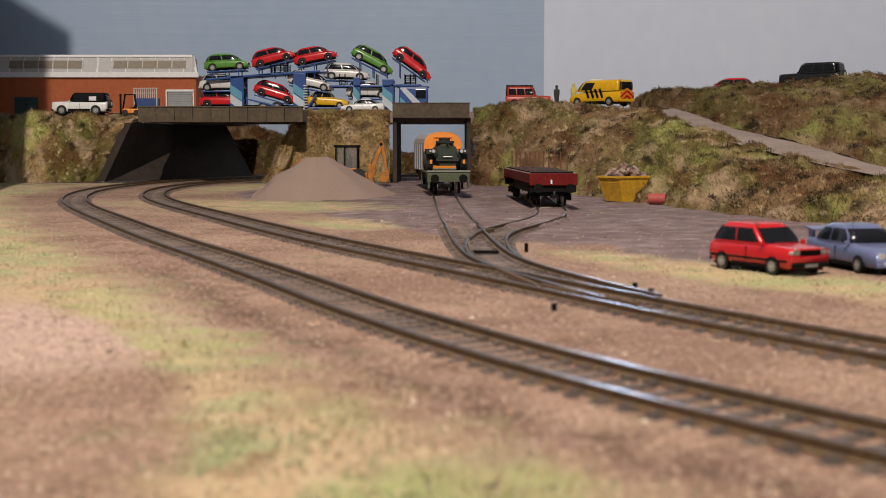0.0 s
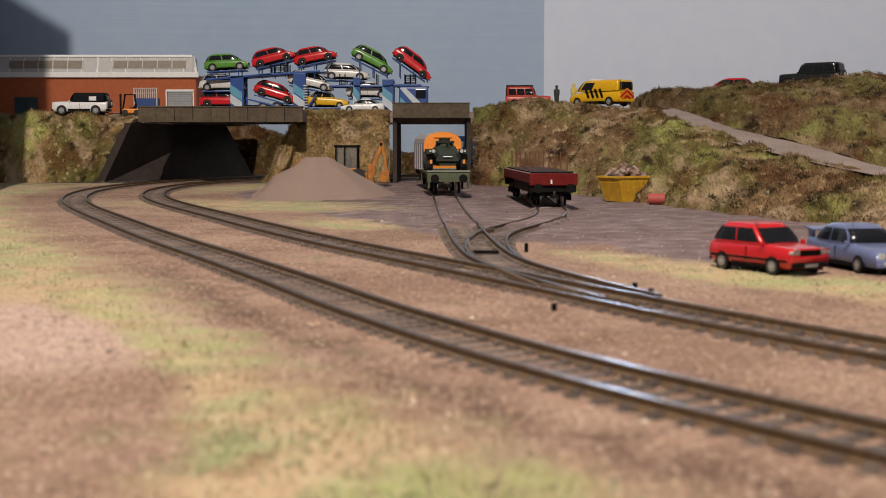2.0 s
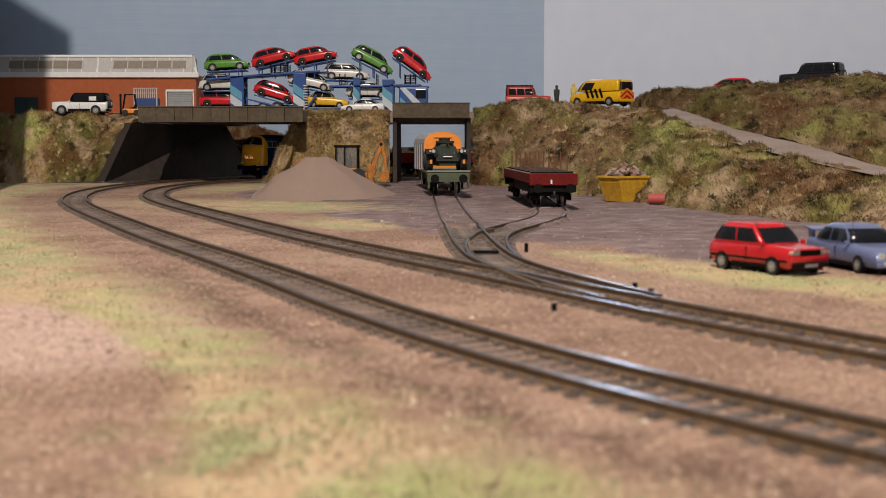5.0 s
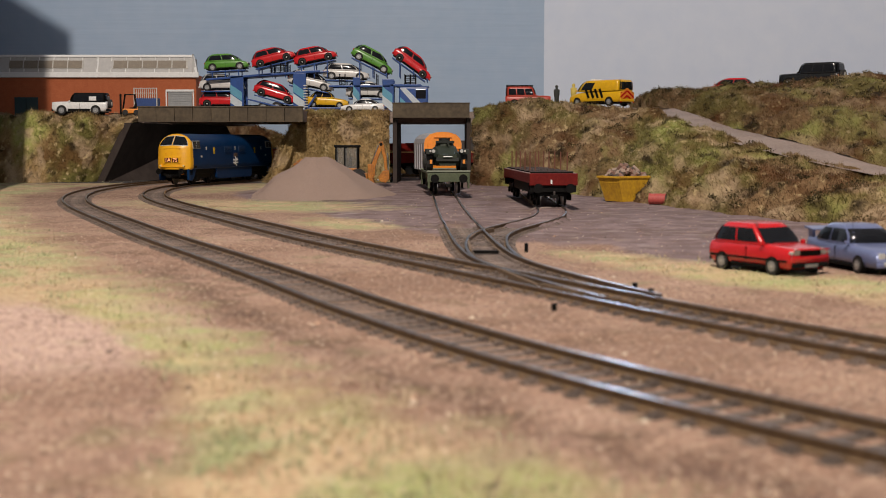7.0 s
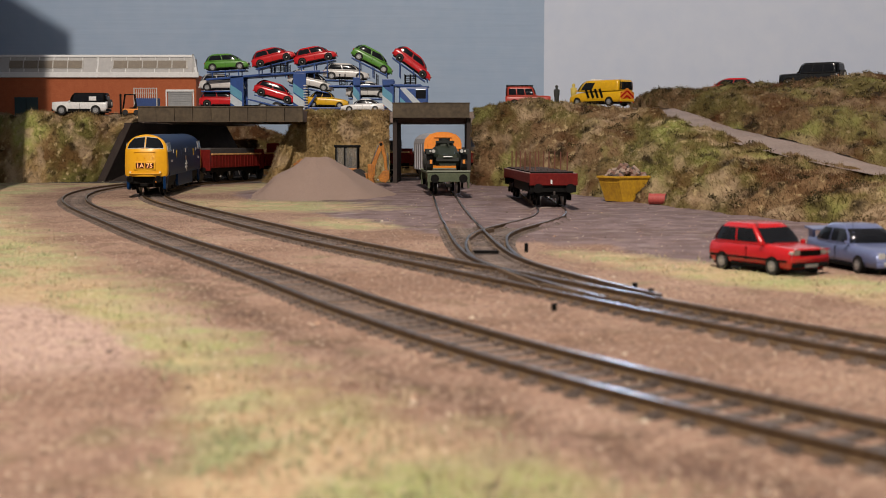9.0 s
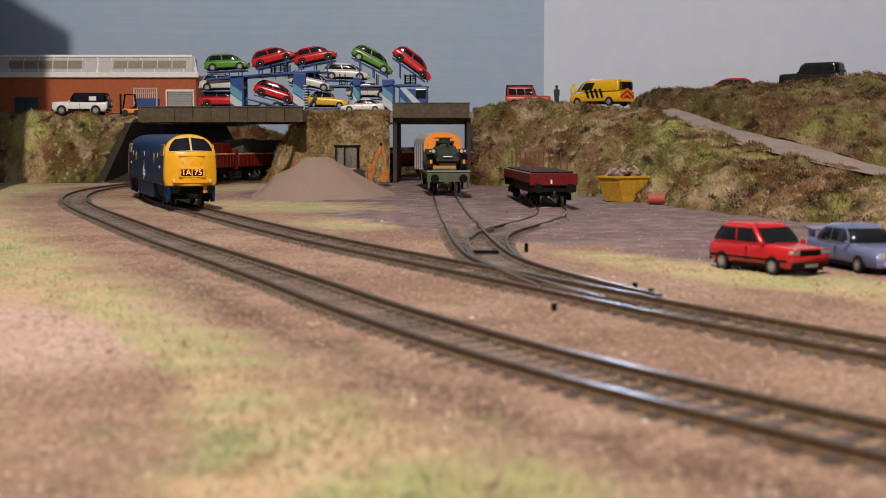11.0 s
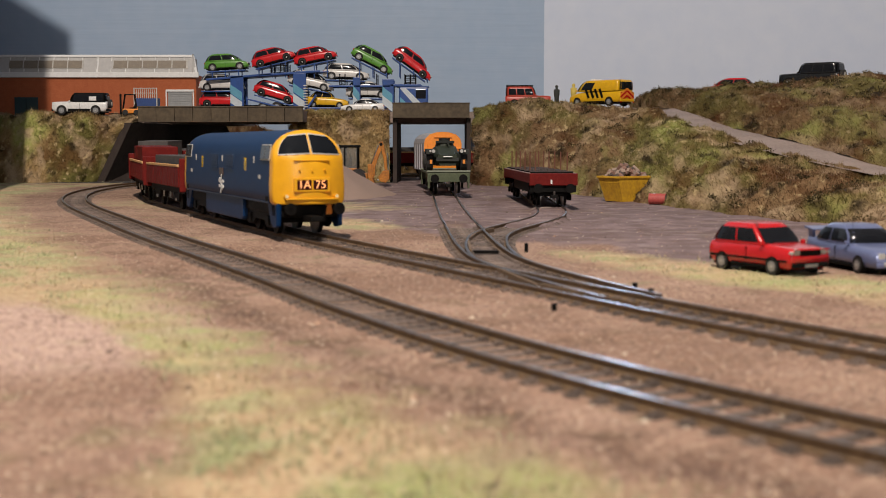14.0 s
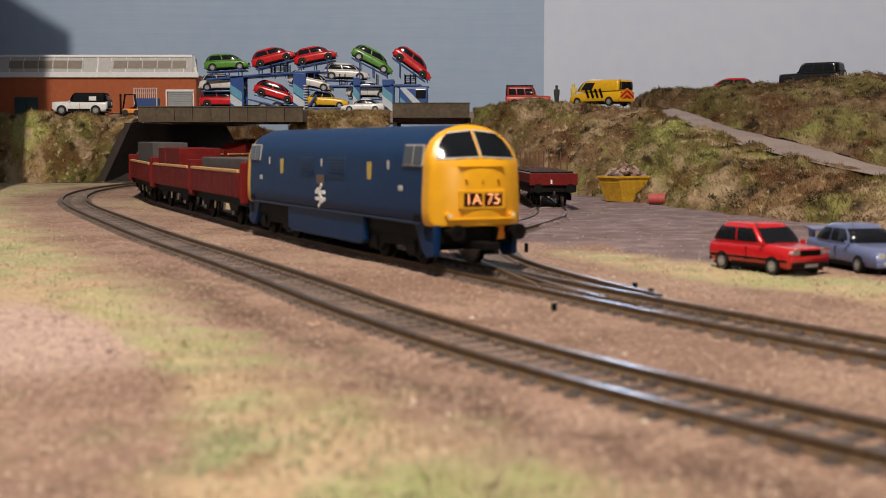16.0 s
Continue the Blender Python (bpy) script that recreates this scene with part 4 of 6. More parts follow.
# ---- road vehicles ----
M_TYRE = mat("tyre_rubber", (0.015, 0.014, 0.014), (0.03, 0.028, 0.027), rough=0.8)
M_RIM = mat("silver_rim", (0.36, 0.36, 0.36), rough=0.35, metal=0.6)
M_CARGLASS = mat("car_glass", (0.012, 0.013, 0.016), rough=0.10, spec=0.3)
M_LAMP = mat("headlamp_glass", (0.46, 0.46, 0.44), rough=0.12)
M_TAIL = mat("tail_lamp_red", (0.45, 0.01, 0.01), rough=0.2)
PAINT = {
    "red": M_RED,
    "green": mat("green_car_paint", (0.09, 0.26, 0.03), (0.08, 0.23, 0.03), rough=0.3, coat=0.4),
    "silver": mat("silver_car_paint", (0.60, 0.58, 0.55), (0.55, 0.53, 0.50), rough=0.3, coat=0.4),
    "white": mat("white_car_paint", (0.78, 0.77, 0.75), rough=0.3, coat=0.4),
    "yellow": mat("yellow_car_paint", (0.75, 0.42, 0.01), rough=0.3, coat=0.4),
    "blue": mat("metallic_blue_paint", (0.17, 0.20, 0.36), (0.14, 0.17, 0.31), rough=0.35, metal=0.25, coat=0.4),
    "black": mat("black_car_paint", (0.014, 0.015, 0.016), rough=0.25, coat=0.4),
    "orange_red": mat("faded_red_paint", (0.45, 0.045, 0.025), rough=0.4),
}


STYLES = {
    # bonnet line stations (x, top z) as shares of length and height; cabin rear base, rear top, front top, front base
    "hatch": dict(line=[(-0.5, 0.42), (-0.485, 0.56), (-0.42, 0.60), (-0.30, 0.61), (0.10, 0.60), (0.28, 0.57), (0.40, 0.52), (0.47, 0.44), (0.5, 0.32)], cab=(-0.485, -0.34, 0.08, 0.33), rw=0.74, wheel=0.205, axles=(-0.31, 0.31)),
    "boxy": dict(line=[(-0.5, 0.50), (-0.485, 0.60), (-0.30, 0.62), (0.10, 0.62), (0.20, 0.60), (0.42, 0.555), (0.49, 0.53), (0.5, 0.40)], cab=(-0.485, -0.35, 0.03, 0.20), rw=0.80, wheel=0.165, axles=(-0.31, 0.30)),
    "coupe": dict(line=[(-0.5, 0.55), (-0.48, 0.64), (-0.30, 0.63), (0.05, 0.61), (0.16, 0.60), (0.40, 0.53), (0.48, 0.45), (0.5, 0.34)], cab=(-0.40, -0.22, 0.02, 0.17), rw=0.76, wheel=0.17, axles=(-0.30, 0.30)),
    "sports": dict(line=[(-0.5, 0.52), (-0.47, 0.66), (-0.30, 0.66), (0.05, 0.62), (0.16, 0.60), (0.40, 0.52), (0.48, 0.42), (0.5, 0.30)], cab=(-0.44, -0.16, 0.00, 0.22), rw=0.72, wheel=0.20, axles=(-0.30, 0.30)),
    "offroad": dict(line=[(-0.5, 0.56), (-0.495, 0.60), (-0.30, 0.60), (0.10, 0.60), (0.20, 0.60), (0.44, 0.58), (0.495, 0.56), (0.5, 0.40)], cab=(-0.495, -0.485, 0.11, 0.19), rw=0.88, wheel=0.19, axles=(-0.30, 0.32)),
    "van": dict(line=[(-0.5, 0.55), (-0.498, 0.56), (-0.30, 0.56), (0.15, 0.55), (0.30, 0.53), (0.42, 0.48), (0.49, 0.40), (0.5, 0.28)], cab=(-0.498, -0.490, 0.22, 0.38), rw=0.88, wheel=0.15, axles=(-0.30, 0.33), glass=(0.62, 0.92)),
}


def car(name, style, paint, L, W, H, m, label, category="car", group="", sides=2, roof=None, spare=False, rack=False, rim=None):
    st = STYLES[style]
    c = thing(name, m, label, category, group)
    h = W / 2
    zb = 0.13 * H
    soft = style in ("hatch", "coupe", "sports")
    lx, lz = np.array(st["line"]).T
    rings = []
    for x in np.unique(np.r_[lx, np.linspace(-0.46, 0.46, 17)]):
        zt = float(np.interp(x, lx, lz)) * H
        w = h * (1 - (0.17 if soft else 0.09) * (abs(x) / 0.5) ** (4 if soft else 7))
        zl = zb + 0.12 * H * max(0.0, (abs(x) - 0.46) / 0.04)
        d = zt - zl
        half = [(0.88, 0.0), (0.97, 0.12), (1.0, 0.32), (0.995, 0.62), (0.965, 0.82), (0.90, 0.94), (0.74, 1.0), (0.35, 1.02)]
        rings.append([(x * L, w * k, zl + d * f) for k, f in half] + [(x * L, -w * k, zl + d * f) for k, f in half[::-1]])
    part("body", loft(rings, True, True), paint, c, smooth=True)
    rb, rt, ft, fb = [v * L for v in st["cab"]]
    zs, zr, wb, wt = 0.575 * H, H, h * 0.95, h * st["rw"]
    power = 4.5 if soft else 8.0

    def shell(f, side, t, out=0.0):
        """A point of the rounded cabin: along the side (side +1, -1) or across an end (side +2 front, -2 rear), at height share t."""
        e = (1 - abs(f) ** power) ** (1 / power)
        a, b = (f, math.copysign(e, side)) if abs(side) == 1 else (math.copysign(e, side), f)
        z = zs + (zr - zs) * min(t, 1.0)
        k = 1 - 0.10 * max(0.0, (t - 0.80) / 0.20) ** 2
        bow = 0.045 * L * math.sin(math.pi * min(t, 1.0)) if soft else 0.012 * L * math.sin(math.pi * min(t, 1.0))
        xr, xf = rb + (rt - rb) * t - bow * 0.6, fb + (ft - fb) * t + bow
        w = (wb + (wt - wb) * t + 0.04 * h * math.sin(math.pi * t)) * k
        return ((xr + xf) / 2 + a * ((xf - xr) / 2 * (0.5 + 0.5 * k) + out), b * (w + out), z)

    def around(t, shrink=1.0):
        pts = [shell(f, 2, t) for f in np.linspace(-0.98, 0.98, 9)] + [shell(f, 1, t) for f in np.linspace(0.98, -0.98, 13)] + [shell(f, -2, t) for f in np.linspace(0.98, -0.98, 9)] + [shell(f, -1, t) for f in np.linspace(-0.98, 0.98, 13)]
        if shrink < 1.0:
            mx = sum(p[0] for p in pts) / len(pts)
            pts = [(mx + (x - mx) * shrink, y * shrink, z + 0.02 * H * (1 - shrink)) for x, y, z in pts]
        return pts

    part("cabin", loft([around(t) for t in (0, 0.2, 0.4, 0.6, 0.8, 0.88, 0.95, 1.0)] + [around(1.0, 0.7), around(1.0, 0.3)], cap_last=True), roof or paint, c, smooth=True)
    g = 0.00016
    for n, side in (("windscreen", 2), ("rear_window", -2)):
        part(n, surface_patch(lambda u, v: shell(u, side, v, g), np.linspace(-0.86, 0.86, 9), np.linspace(0.08, 0.80, 6)), M_CARGLASS, c, "dark glass", smooth=True)
    for s in (1, -1):
        lo_, hi_ = st.get("glass", (0.06, 0.94))
        cuts = np.linspace(lo_, hi_, sides + 1)
        for i in range(sides):
            a, b = cuts[i] * 1.86 - 0.93 + 0.028, cuts[i + 1] * 1.86 - 0.93 - 0.028
            part("side_window", surface_patch(lambda u, v: shell(u, s, v, g), np.linspace(a, b, 7), np.linspace(0.12, 0.78, 5)), M_CARGLASS, c, "dark glass", smooth=True)
        wr = st["wheel"] * H
        wr = max(wr, 0.155 * H)
        for ax in st["axles"]:
            x = ax * L
            part("wheel_arch", cyl(wr * 1.20, (x, s * h * 0.80, wr * 1.05), (x, s * h * 1.004, wr * 1.05), 22), M_BLACK, c)
            w = part("wheel", cyl(wr, (x, s * h * 0.72, wr), (x, s * h * 1.02, wr), 22), M_TYRE, c)
            part("rim", cyl(wr * 0.66, (x, s * h * 0.9, wr), (x, s * h * 1.028, wr), 16), rim or M_RIM, w)
            part("hub", cyl(wr * 0.2, (x, s * h * 0.9, wr), (x, s * h * 1.05, wr), 8), M_GREYFRAME, w)
        part("mirror", box(fb * 0.9 - 0.0007, fb * 0.9 + 0.0007, s * (wb + 0.0006) - 0.0009, s * (wb + 0.0006) + 0.0009, zs, zs + 0.0017, 0.0004), paint, c)
        zl = st["line"][-2][1] * H
        part("headlamp", cyl(0.09 * H, (L * 0.470, s * h * 0.62, zl - 0.07 * H), (L * 0.4985, s * h * 0.62, zl - 0.07 * H), 14), M_LAMP, c)
        part("tail_lamp", box(-L * 0.503, -L * 0.48, s * h * 0.72 - 0.0011, s * h * 0.72 + 0.0011, 0.42 * H, 0.52 * H, 0.0002), M_TAIL, c)
        part("sill", box(-0.2 * L, 0.2 * L, s * h * 0.985 - 0.0003, s * h * 0.985 + 0.0006, zb, zb + (0.13 if style == "offroad" else 0.05) * H, 0.0001), M_BLACK, c)
        part("door_seam", box(-0.012 * L - 0.0001, -0.012 * L + 0.0001, s * h * 0.998 - 0.0002, s * h * 0.998 + 0.0002, zb + 0.1 * H, 0.52 * H), M_BLACK, c)
    part("front_bumper", box(L * 0.485, L * 0.512, -h * 0.86, h * 0.86, zb + 0.02 * H, zb + 0.13 * H, 0.0006), M_BLACK if style in ("boxy", "offroad") else paint, c)
    part("rear_bumper", box(-L * 0.512, -L * 0.485, -h * 0.86, h * 0.86, zb + 0.02 * H, zb + 0.13 * H, 0.0006), M_BLACK if style in ("boxy", "offroad") else paint, c)
    zl = st["line"][-2][1] * H
    part("grille", box(L * 0.490, L * 0.501, -h * 0.50, h * 0.50, zl - 0.14 * H, zl - 0.02 * H, 0.0002), M_BLACK, c)
    part("number_plate", box(L * 0.509, L * 0.514, -0.0034, 0.0034, zb + 0.03 * H, zb + 0.10 * H), mat("plain_plate", (0.20, 0.19, 0.18), rough=0.5), c, "plain dull plate")
    part("underside", box(-L * 0.46, L * 0.46, -h * 0.8, h * 0.8, zb * 0.6, zb * 1.3), M_BLACK, c)
    if spare:
        w = part("spare_wheel", cyl(0.20 * H, (-L * 0.50, 0.001, 0.50 * H), (-L * 0.56, 0.001, 0.50 * H), 20), M_TYRE, c)
        part("rim", cyl(0.11 * H, (-L * 0.55, 0.001, 0.50 * H), (-L * 0.565, 0.001, 0.50 * H), 14), M_GREYFRAME, w)
    if rack:
        for y in (-wt * 0.95, 0, wt * 0.95):
            part("roof_rail", box(rt, ft, y - 0.0003, y + 0.0003, zr + 0.0008, zr + 0.0016, 0.0001), M_BLACK, c)
        for x in np.linspace(rt + 0.001, ft - 0.001, 6):
            part("roof_bar", box(x - 0.0004, x + 0.0004, -wt, wt, zr - 0.0002, zr + 0.0012, 0.0001), M_BLACK, c)
    return c


golf = car("hatchback_car", "boxy", M_RED, 0.0475, 0.0222, 0.0192, pose(0.1150, 0.4390, GROUND + 0.0002, 0, 0, -61), "bright red three-door hatchback parked on the yard edge", sides=2)
part("bumper_strip", box(0.0238, 0.0246, -0.0092, 0.0092, 0.0100, 0.0103), M_RED, golf, "thin red grille strip")
for s in (1, -1):
    part("indicator", box(0.0224, 0.0240, s * 0.0096 - 0.0007, s * 0.0096 + 0.0007, 0.0084, 0.0094, 0.0002), M_LAMP, golf, "white corner lamp")
    part("side_moulding", box(-0.022, 0.022, s * 0.01108 - 0.0003, s * 0.01108 + 0.0003, 0.0052, 0.0060, 0.0001), M_BLACK, golf)
sierra = car("saloon_car", "coupe", PAINT["blue"], 0.0580, 0.0226, 0.0182, pose(0.1505, 0.4460, GROUND + 0.0002, 0, 0, -79), "metallic blue saloon with a large rear spoiler", sides=2)
part("spoiler", prism([(-0.0300, 0.0148), (-0.0225, 0.0142), (-0.0225, 0.0148), (-0.0302, 0.0158)], -0.0100, 0.0100, 0.0002), PAINT["blue"], sierra, "raised rear spoiler")
for s in (1, -1):
    part("spoiler_leg", box(-0.0280, -0.0240, s * 0.0085 - 0.0006, s * 0.0085 + 0.0006, 0.0110, 0.0148, 0.0001), PAINT["blue"], sierra)
    part("fog_lamp", cyl(0.0009, (0.028, s * 0.0060, 0.0042), (0.0302, s * 0.0060, 0.0042), 10), M_LAMP, sierra)

golf.scale = sierra.scale = (0.87, 0.87, 0.87)

d4 = car("offroad_car", "offroad", PAINT["white"], 0.0600, 0.0255, 0.0240, pose(-0.4040, 1.398, 0.0748, 0, 0, 183), "white off-road car with black roof and rear spare wheel", sides=3, roof=M_BLACK, spare=True)
part("side_panel", box(-0.019, -0.011, -0.0131, -0.0112, 0.0152, 0.0198, 0.0003), PAINT["white"], d4, "white quarter panel")
part("side_panel", box(-0.019, -0.011, 0.0112, 0.0131, 0.0152, 0.0198, 0.0003), PAINT["white"], d4, "white quarter panel")
car("offroad_car", "offroad", PAINT["orange_red"], 0.0520, 0.0235, 0.0255, pose(0.0985, 1.45, 0.0825, 0, 0, -3), "faded red off-road car with a black roof rack", sides=3, rack=True)
car("offroad_car", "offroad", PAINT["black"], 0.0620, 0.0262, 0.0255, pose(0.3830, 1.300, 0.1000, 0, 0, 143), "black off-road car with a rear spare wheel on the hill", sides=3, spare=True)
car("hatchback_car", "hatch", M_RED, 0.0500, 0.0220, 0.0180, pose(0.3100, 1.350, 0.0945, 0, 0, 158), "small red hatchback half hidden by the hill top", sides=2)
van = car("breakdown_van", "van", PAINT["yellow"], 0.0660, 0.0260, 0.0260, pose(0.1640, 1.295, 0.0812, 0, 0, 134), "yellow breakdown van with black side marks and orange chevrons", "van", sides=1)
for x in (-0.010, -0.004, 0.002, 0.008):
    part("side_mark", box(-0.0013, 0.0013, -0.0002, 0.0002, -0.0050, 0.0050), M_BLACK, van, "plain black slanted bar", at=pose(x, 0.0133, 0.0125, -4, 20, 0))
for i in range(4):
    for s in (1, -1):
        part("chevron", box(-0.0002, 0.0002, -0.0062, 0.0062, -0.0008, 0.0008), M_ORANGE if i % 2 else M_RED, van, "orange chevron stripe", at=pose(-0.0333, s * 0.0056, 0.0065 + i * 0.0024, s * -32))
for s in (1, -1):
    part("rear_mark", box(-0.0334, -0.0330, s * 0.0035 - 0.0022, s * 0.0035 + 0.0022, 0.0195, 0.0235), M_BLACK, van, "plain black mark")
part("roof_beacon", box(0.004, 0.009, -0.007, 0.007, 0.0258, 0.0278, 0.0006), M_WHITE, van, "white roof light bar")

# ---- car transporter with its load, on the bridge deck ----
M_TBLUE = mat("transporter_blue", (0.012, 0.06, 0.24), (0.012, 0.05, 0.20), rough=0.4, scale=80)
M_PALEBLUE = mat("transporter_pale_blue", (0.10, 0.30, 0.42), rough=0.4)
M_PALEGREY = mat("transporter_pale_grey", (0.50, 0.56, 0.60), rough=0.4)
TY = 1.44
tr = thing("car_transporter", pose(0, TY, 0.0776), "blue two-deck car transporter lorry with pale stripes", "lorry")


def tx(n, x0, x1, z0, z1, y0=-0.0150, y1=0.0150, m=M_TBLUE, label="", turn=0.0, parent=None, bev=0.0004):
    cx, cz = (x0 + x1) / 2, (z0 + z1) / 2
    return part(n, box(-(x1 - x0) / 2, (x1 - x0) / 2, y0, y1, -(z1 - z0) / 2, (z1 - z0) / 2, bev), m, parent or tr, label, at=pose(cx, 0, cz, 0, turn, 0))


for s in (1, -1):
    a, b = (0.0135, 0.0160) if s > 0 else (-0.0160, -0.0135)
    for x0, x1, z1 in ((-0.2420, -0.2270, 0.0420), (-0.1705, -0.1560, 0.0445), (-0.1025, -0.0940, 0.0400), (-0.0690, -0.0560, 0.0380)):
        p = tx("deck_post", x0, x1, 0.0020, z1, a, b)
        w = x1 - x0
        face = (a - 0.0003, a + 0.0004) if s < 0 else (b - 0.0004, b + 0.0003)
        for k, m in ((0.60, M_PALEBLUE), (0.34, M_PALEGREY)):
            part("post_stripe", prism([(x0, z1 * k + 0.007), (x1 - w * 0.12, z1 * k - 0.002), (x1 - w * 0.12, z1 * k - 0.012), (x0, z1 * k - 0.003)], *face), m, tr, "diagonal pale stripe")
    tx("upper_beam", -0.2700, -0.1950, 0.0395, 0.0418, a, b, turn=-5)
    tx("upper_beam", -0.2100, -0.1400, 0.0435, 0.0460, a, b, turn=-4)
    tx("middle_beam", -0.1300, -0.0600, 0.0290, 0.0312, a, b)
    tx("middle_beam", -0.0600, -0.0250, 0.0300, 0.0325, a, b)
    tx("lower_beam", -0.2420, -0.0500, 0.0040, 0.0062, a, b)
    tx("ramp_beam", -0.2250, -0.1800, 0.0095, 0.0115, a, b, turn=14)
    tx("ramp_beam", -0.1600, -0.1400, 0.0110, 0.0132, a, b, turn=-55)
    for x0 in (-0.1960, -0.1850, -0.1780, -0.1180, -0.1120, -0.0760, -0.0440, -0.0380, -0.0320):
        tx("rail_post", x0, x0 + 0.0011, 0.0445 if x0 < -0.17 else 0.0310, 0.0560 if x0 < -0.17 else 0.0440, a, b, M_BLACK)
    for z in (0.034, 0.038, 0.042):
        tx("guard_rail", -0.0440, -0.0310, z, z + 0.0008, a, b, M_BLACK)
        tx("guard_rail", -0.1180, -0.1110, z - 0.002, z - 0.0012, a, b, M_BLACK)
    for z in (0.047, 0.050, 0.053):
        tx("guard_rail", -0.1970, -0.1770, z, z + 0.0007, a, b, M_BLACK)
    for i in range(9):
        tx("ladder_rung", -0.1590, -0.1540, 0.006 + 0.003 * i, 0.0072 + 0.003 * i, b - 0.001 if s > 0 else a - 0.0006, b + 0.0006 if s > 0 else a + 0.001, M_GREYFRAME)
    for x in (-0.205, -0.19, -0.045, -0.02):
        w = part("wheel", cyl(0.0062, (x, s * 0.0105, 0.0062), (x, s * 0.0150, 0.0062), 18), M_TYRE, tr)
        part("rim", cyl(0.0035, (x, s * 0.0120, 0.0062), (x, s * 0.0153, 0.0062), 12), M_RIM, w)
for x0, x1, z, t in ((-0.2700, -0.1300, 0.0425, -4), (-0.1300, -0.0240, 0.0316, 0), (-0.2750, -0.0500, 0.0050, 0)):
    tx("deck_plate", x0, x1, z - 0.0011, z, -0.0130, 0.0130, turn=t)
tx("chassis", -0.2420, -0.0150, 0.0062, 0.0090, -0.0060, 0.0060, M_BLACK)
cab = tx("cab", -0.0500, -0.0170, 0.0040, 0.0290, -0.0150, 0.0150, bev=0.0016)
tx("cab_window", -0.0310, -0.0195, 0.0160, 0.0265, -0.0153, 0.0153, M_CARGLASS, "dark cab glass")
for s in (1, -1):
    face = (-0.0154, -0.0146) if s < 0 else (0.0146, 0.0154)
    part("cab_stripe", prism([(-0.0490, 0.0275), (-0.0420, 0.0275), (-0.0200, 0.0060), (-0.0300, 0.0060)], *face), M_PALEGREY, tr, "pale diagonal stripe")
    part("cab_stripe", prism([(-0.0490, 0.0180), (-0.0490, 0.0120), (-0.0430, 0.0060), (-0.0360, 0.0060)], *face), M_PALEBLUE, tr, "pale blue diagonal stripe")
tx("cab_roof", -0.0530, -0.0160, 0.0290, 0.0305, -0.0152, 0.0152)
LOADS = [("hatch", "green", -0.2478, 0.1345, -3, 0.050), ("hatch", "red", -0.1945, 0.1416, -14, 0.050), ("hatch", "red", -0.1465, 0.1429, -11, 0.049), ("hatch", "green", -0.0798, 0.1384, 27, 0.051), ("hatch", "red", -0.0337, 0.1345, 36, 0.052),
         ("hatch", "silver", -0.2540, 0.1114, 0, 0.050), ("hatch", "silver", -0.1513, 0.1139, 11, 0.052), ("hatch", "silver", -0.1110, 0.1236, 2, 0.052), ("hatch", "red", -0.2543, 0.0926, 0, 0.050), ("hatch", "red", -0.1917, 0.1010, 16, 0.050),
         ("coupe", "yellow", -0.1333, 0.0920, 2, 0.050), ("hatch", "silver", -0.0858, 0.1030, 1, 0.050)]
for st, colour, x, z, tilt, L in LOADS:
    H = 0.0192
    m = pose(x, TY, z, 0, tilt, 0) @ pose(0, 0, -H * 0.45)
    car("carried_car", st, PAINT[colour], L, 0.0205, H, m, {"red": "red hatchback strapped on the car transporter", "green": "metallic green hatchback on the transporter's top deck", "silver": "silver hatchback carried on the transporter", "yellow": "yellow coupe carried on the transporter's lower deck"}[colour], group="cars on the transporter", rim=M_BLACK if colour == "red" else None)
    part("deck_plate", box(-L * 0.44, L * 0.44, -0.0125, 0.0125, -0.0016, -0.0002, 0.0003), M_TBLUE, tr, at=pose(x, 0, z - 0.0776, 0, tilt, 0) @ pose(0, 0, -H * 0.45))
    if z > 0.125:
        for k in (-0.3, 0.0, 0.3):
            for s in (1, -1):
                zz = z - 0.0776 - H * 0.45 - k * L * math.sin(radians(tilt))
                part("ramp_strut", box(x + k * L - 0.0006, x + k * L + 0.0006, s * 0.0125 - 0.0008, s * 0.0125 + 0.0008, min(0.040, zz - 0.004), zz, 0.0001), M_TBLUE, tr)
car("sports_car", "sports", PAINT["white"], 0.0480, 0.0210, 0.0150, pose(-0.0900, 1.402, 0.0776, 0, 0, 180), "low white sports car parked beside the transporter")

# ---- warehouse on the west plateau ----
M_BRICK = mat("orange_brick", (0.34, 0.085, 0.028), (0.40, 0.11, 0.04), rough=0.85, scale=150, bump=0.0002)
M_ROOFGREY = mat("grey_roof_sheet", (0.44, 0.43, 0.42), (0.50, 0.49, 0.47), rough=0.7, scale=60)
wh = thing("warehouse", pose(0, 1.60, 0.0742), "orange brick warehouse with grey skylit roof and white trim", "building")
WX0, WX1, EZ, RZ = -0.62, -0.3155, 0.0560, 0.0785
part("wall", box(WX0, WX1, 0, 0.003, 0, EZ), M_BRICK, wh)
part("wall", box(WX0, WX1, 0.047, 0.050, 0, EZ), M_BRICK, wh)
part("roof_top", box(WX0, WX1 - 0.008, 0.0085, 0.050, EZ, RZ), M_ROOFGREY, wh)
for x0, x1 in ((WX0, WX0 + 0.003), (WX1 - 0.003, WX1)):
    part("gable_wall", box(x0, x1, 0.003, 0.047, 0, EZ), M_BRICK, wh)
slope = math.degrees(math.atan2(RZ - EZ, 0.008))
run = math.hypot(RZ - EZ, 0.008)
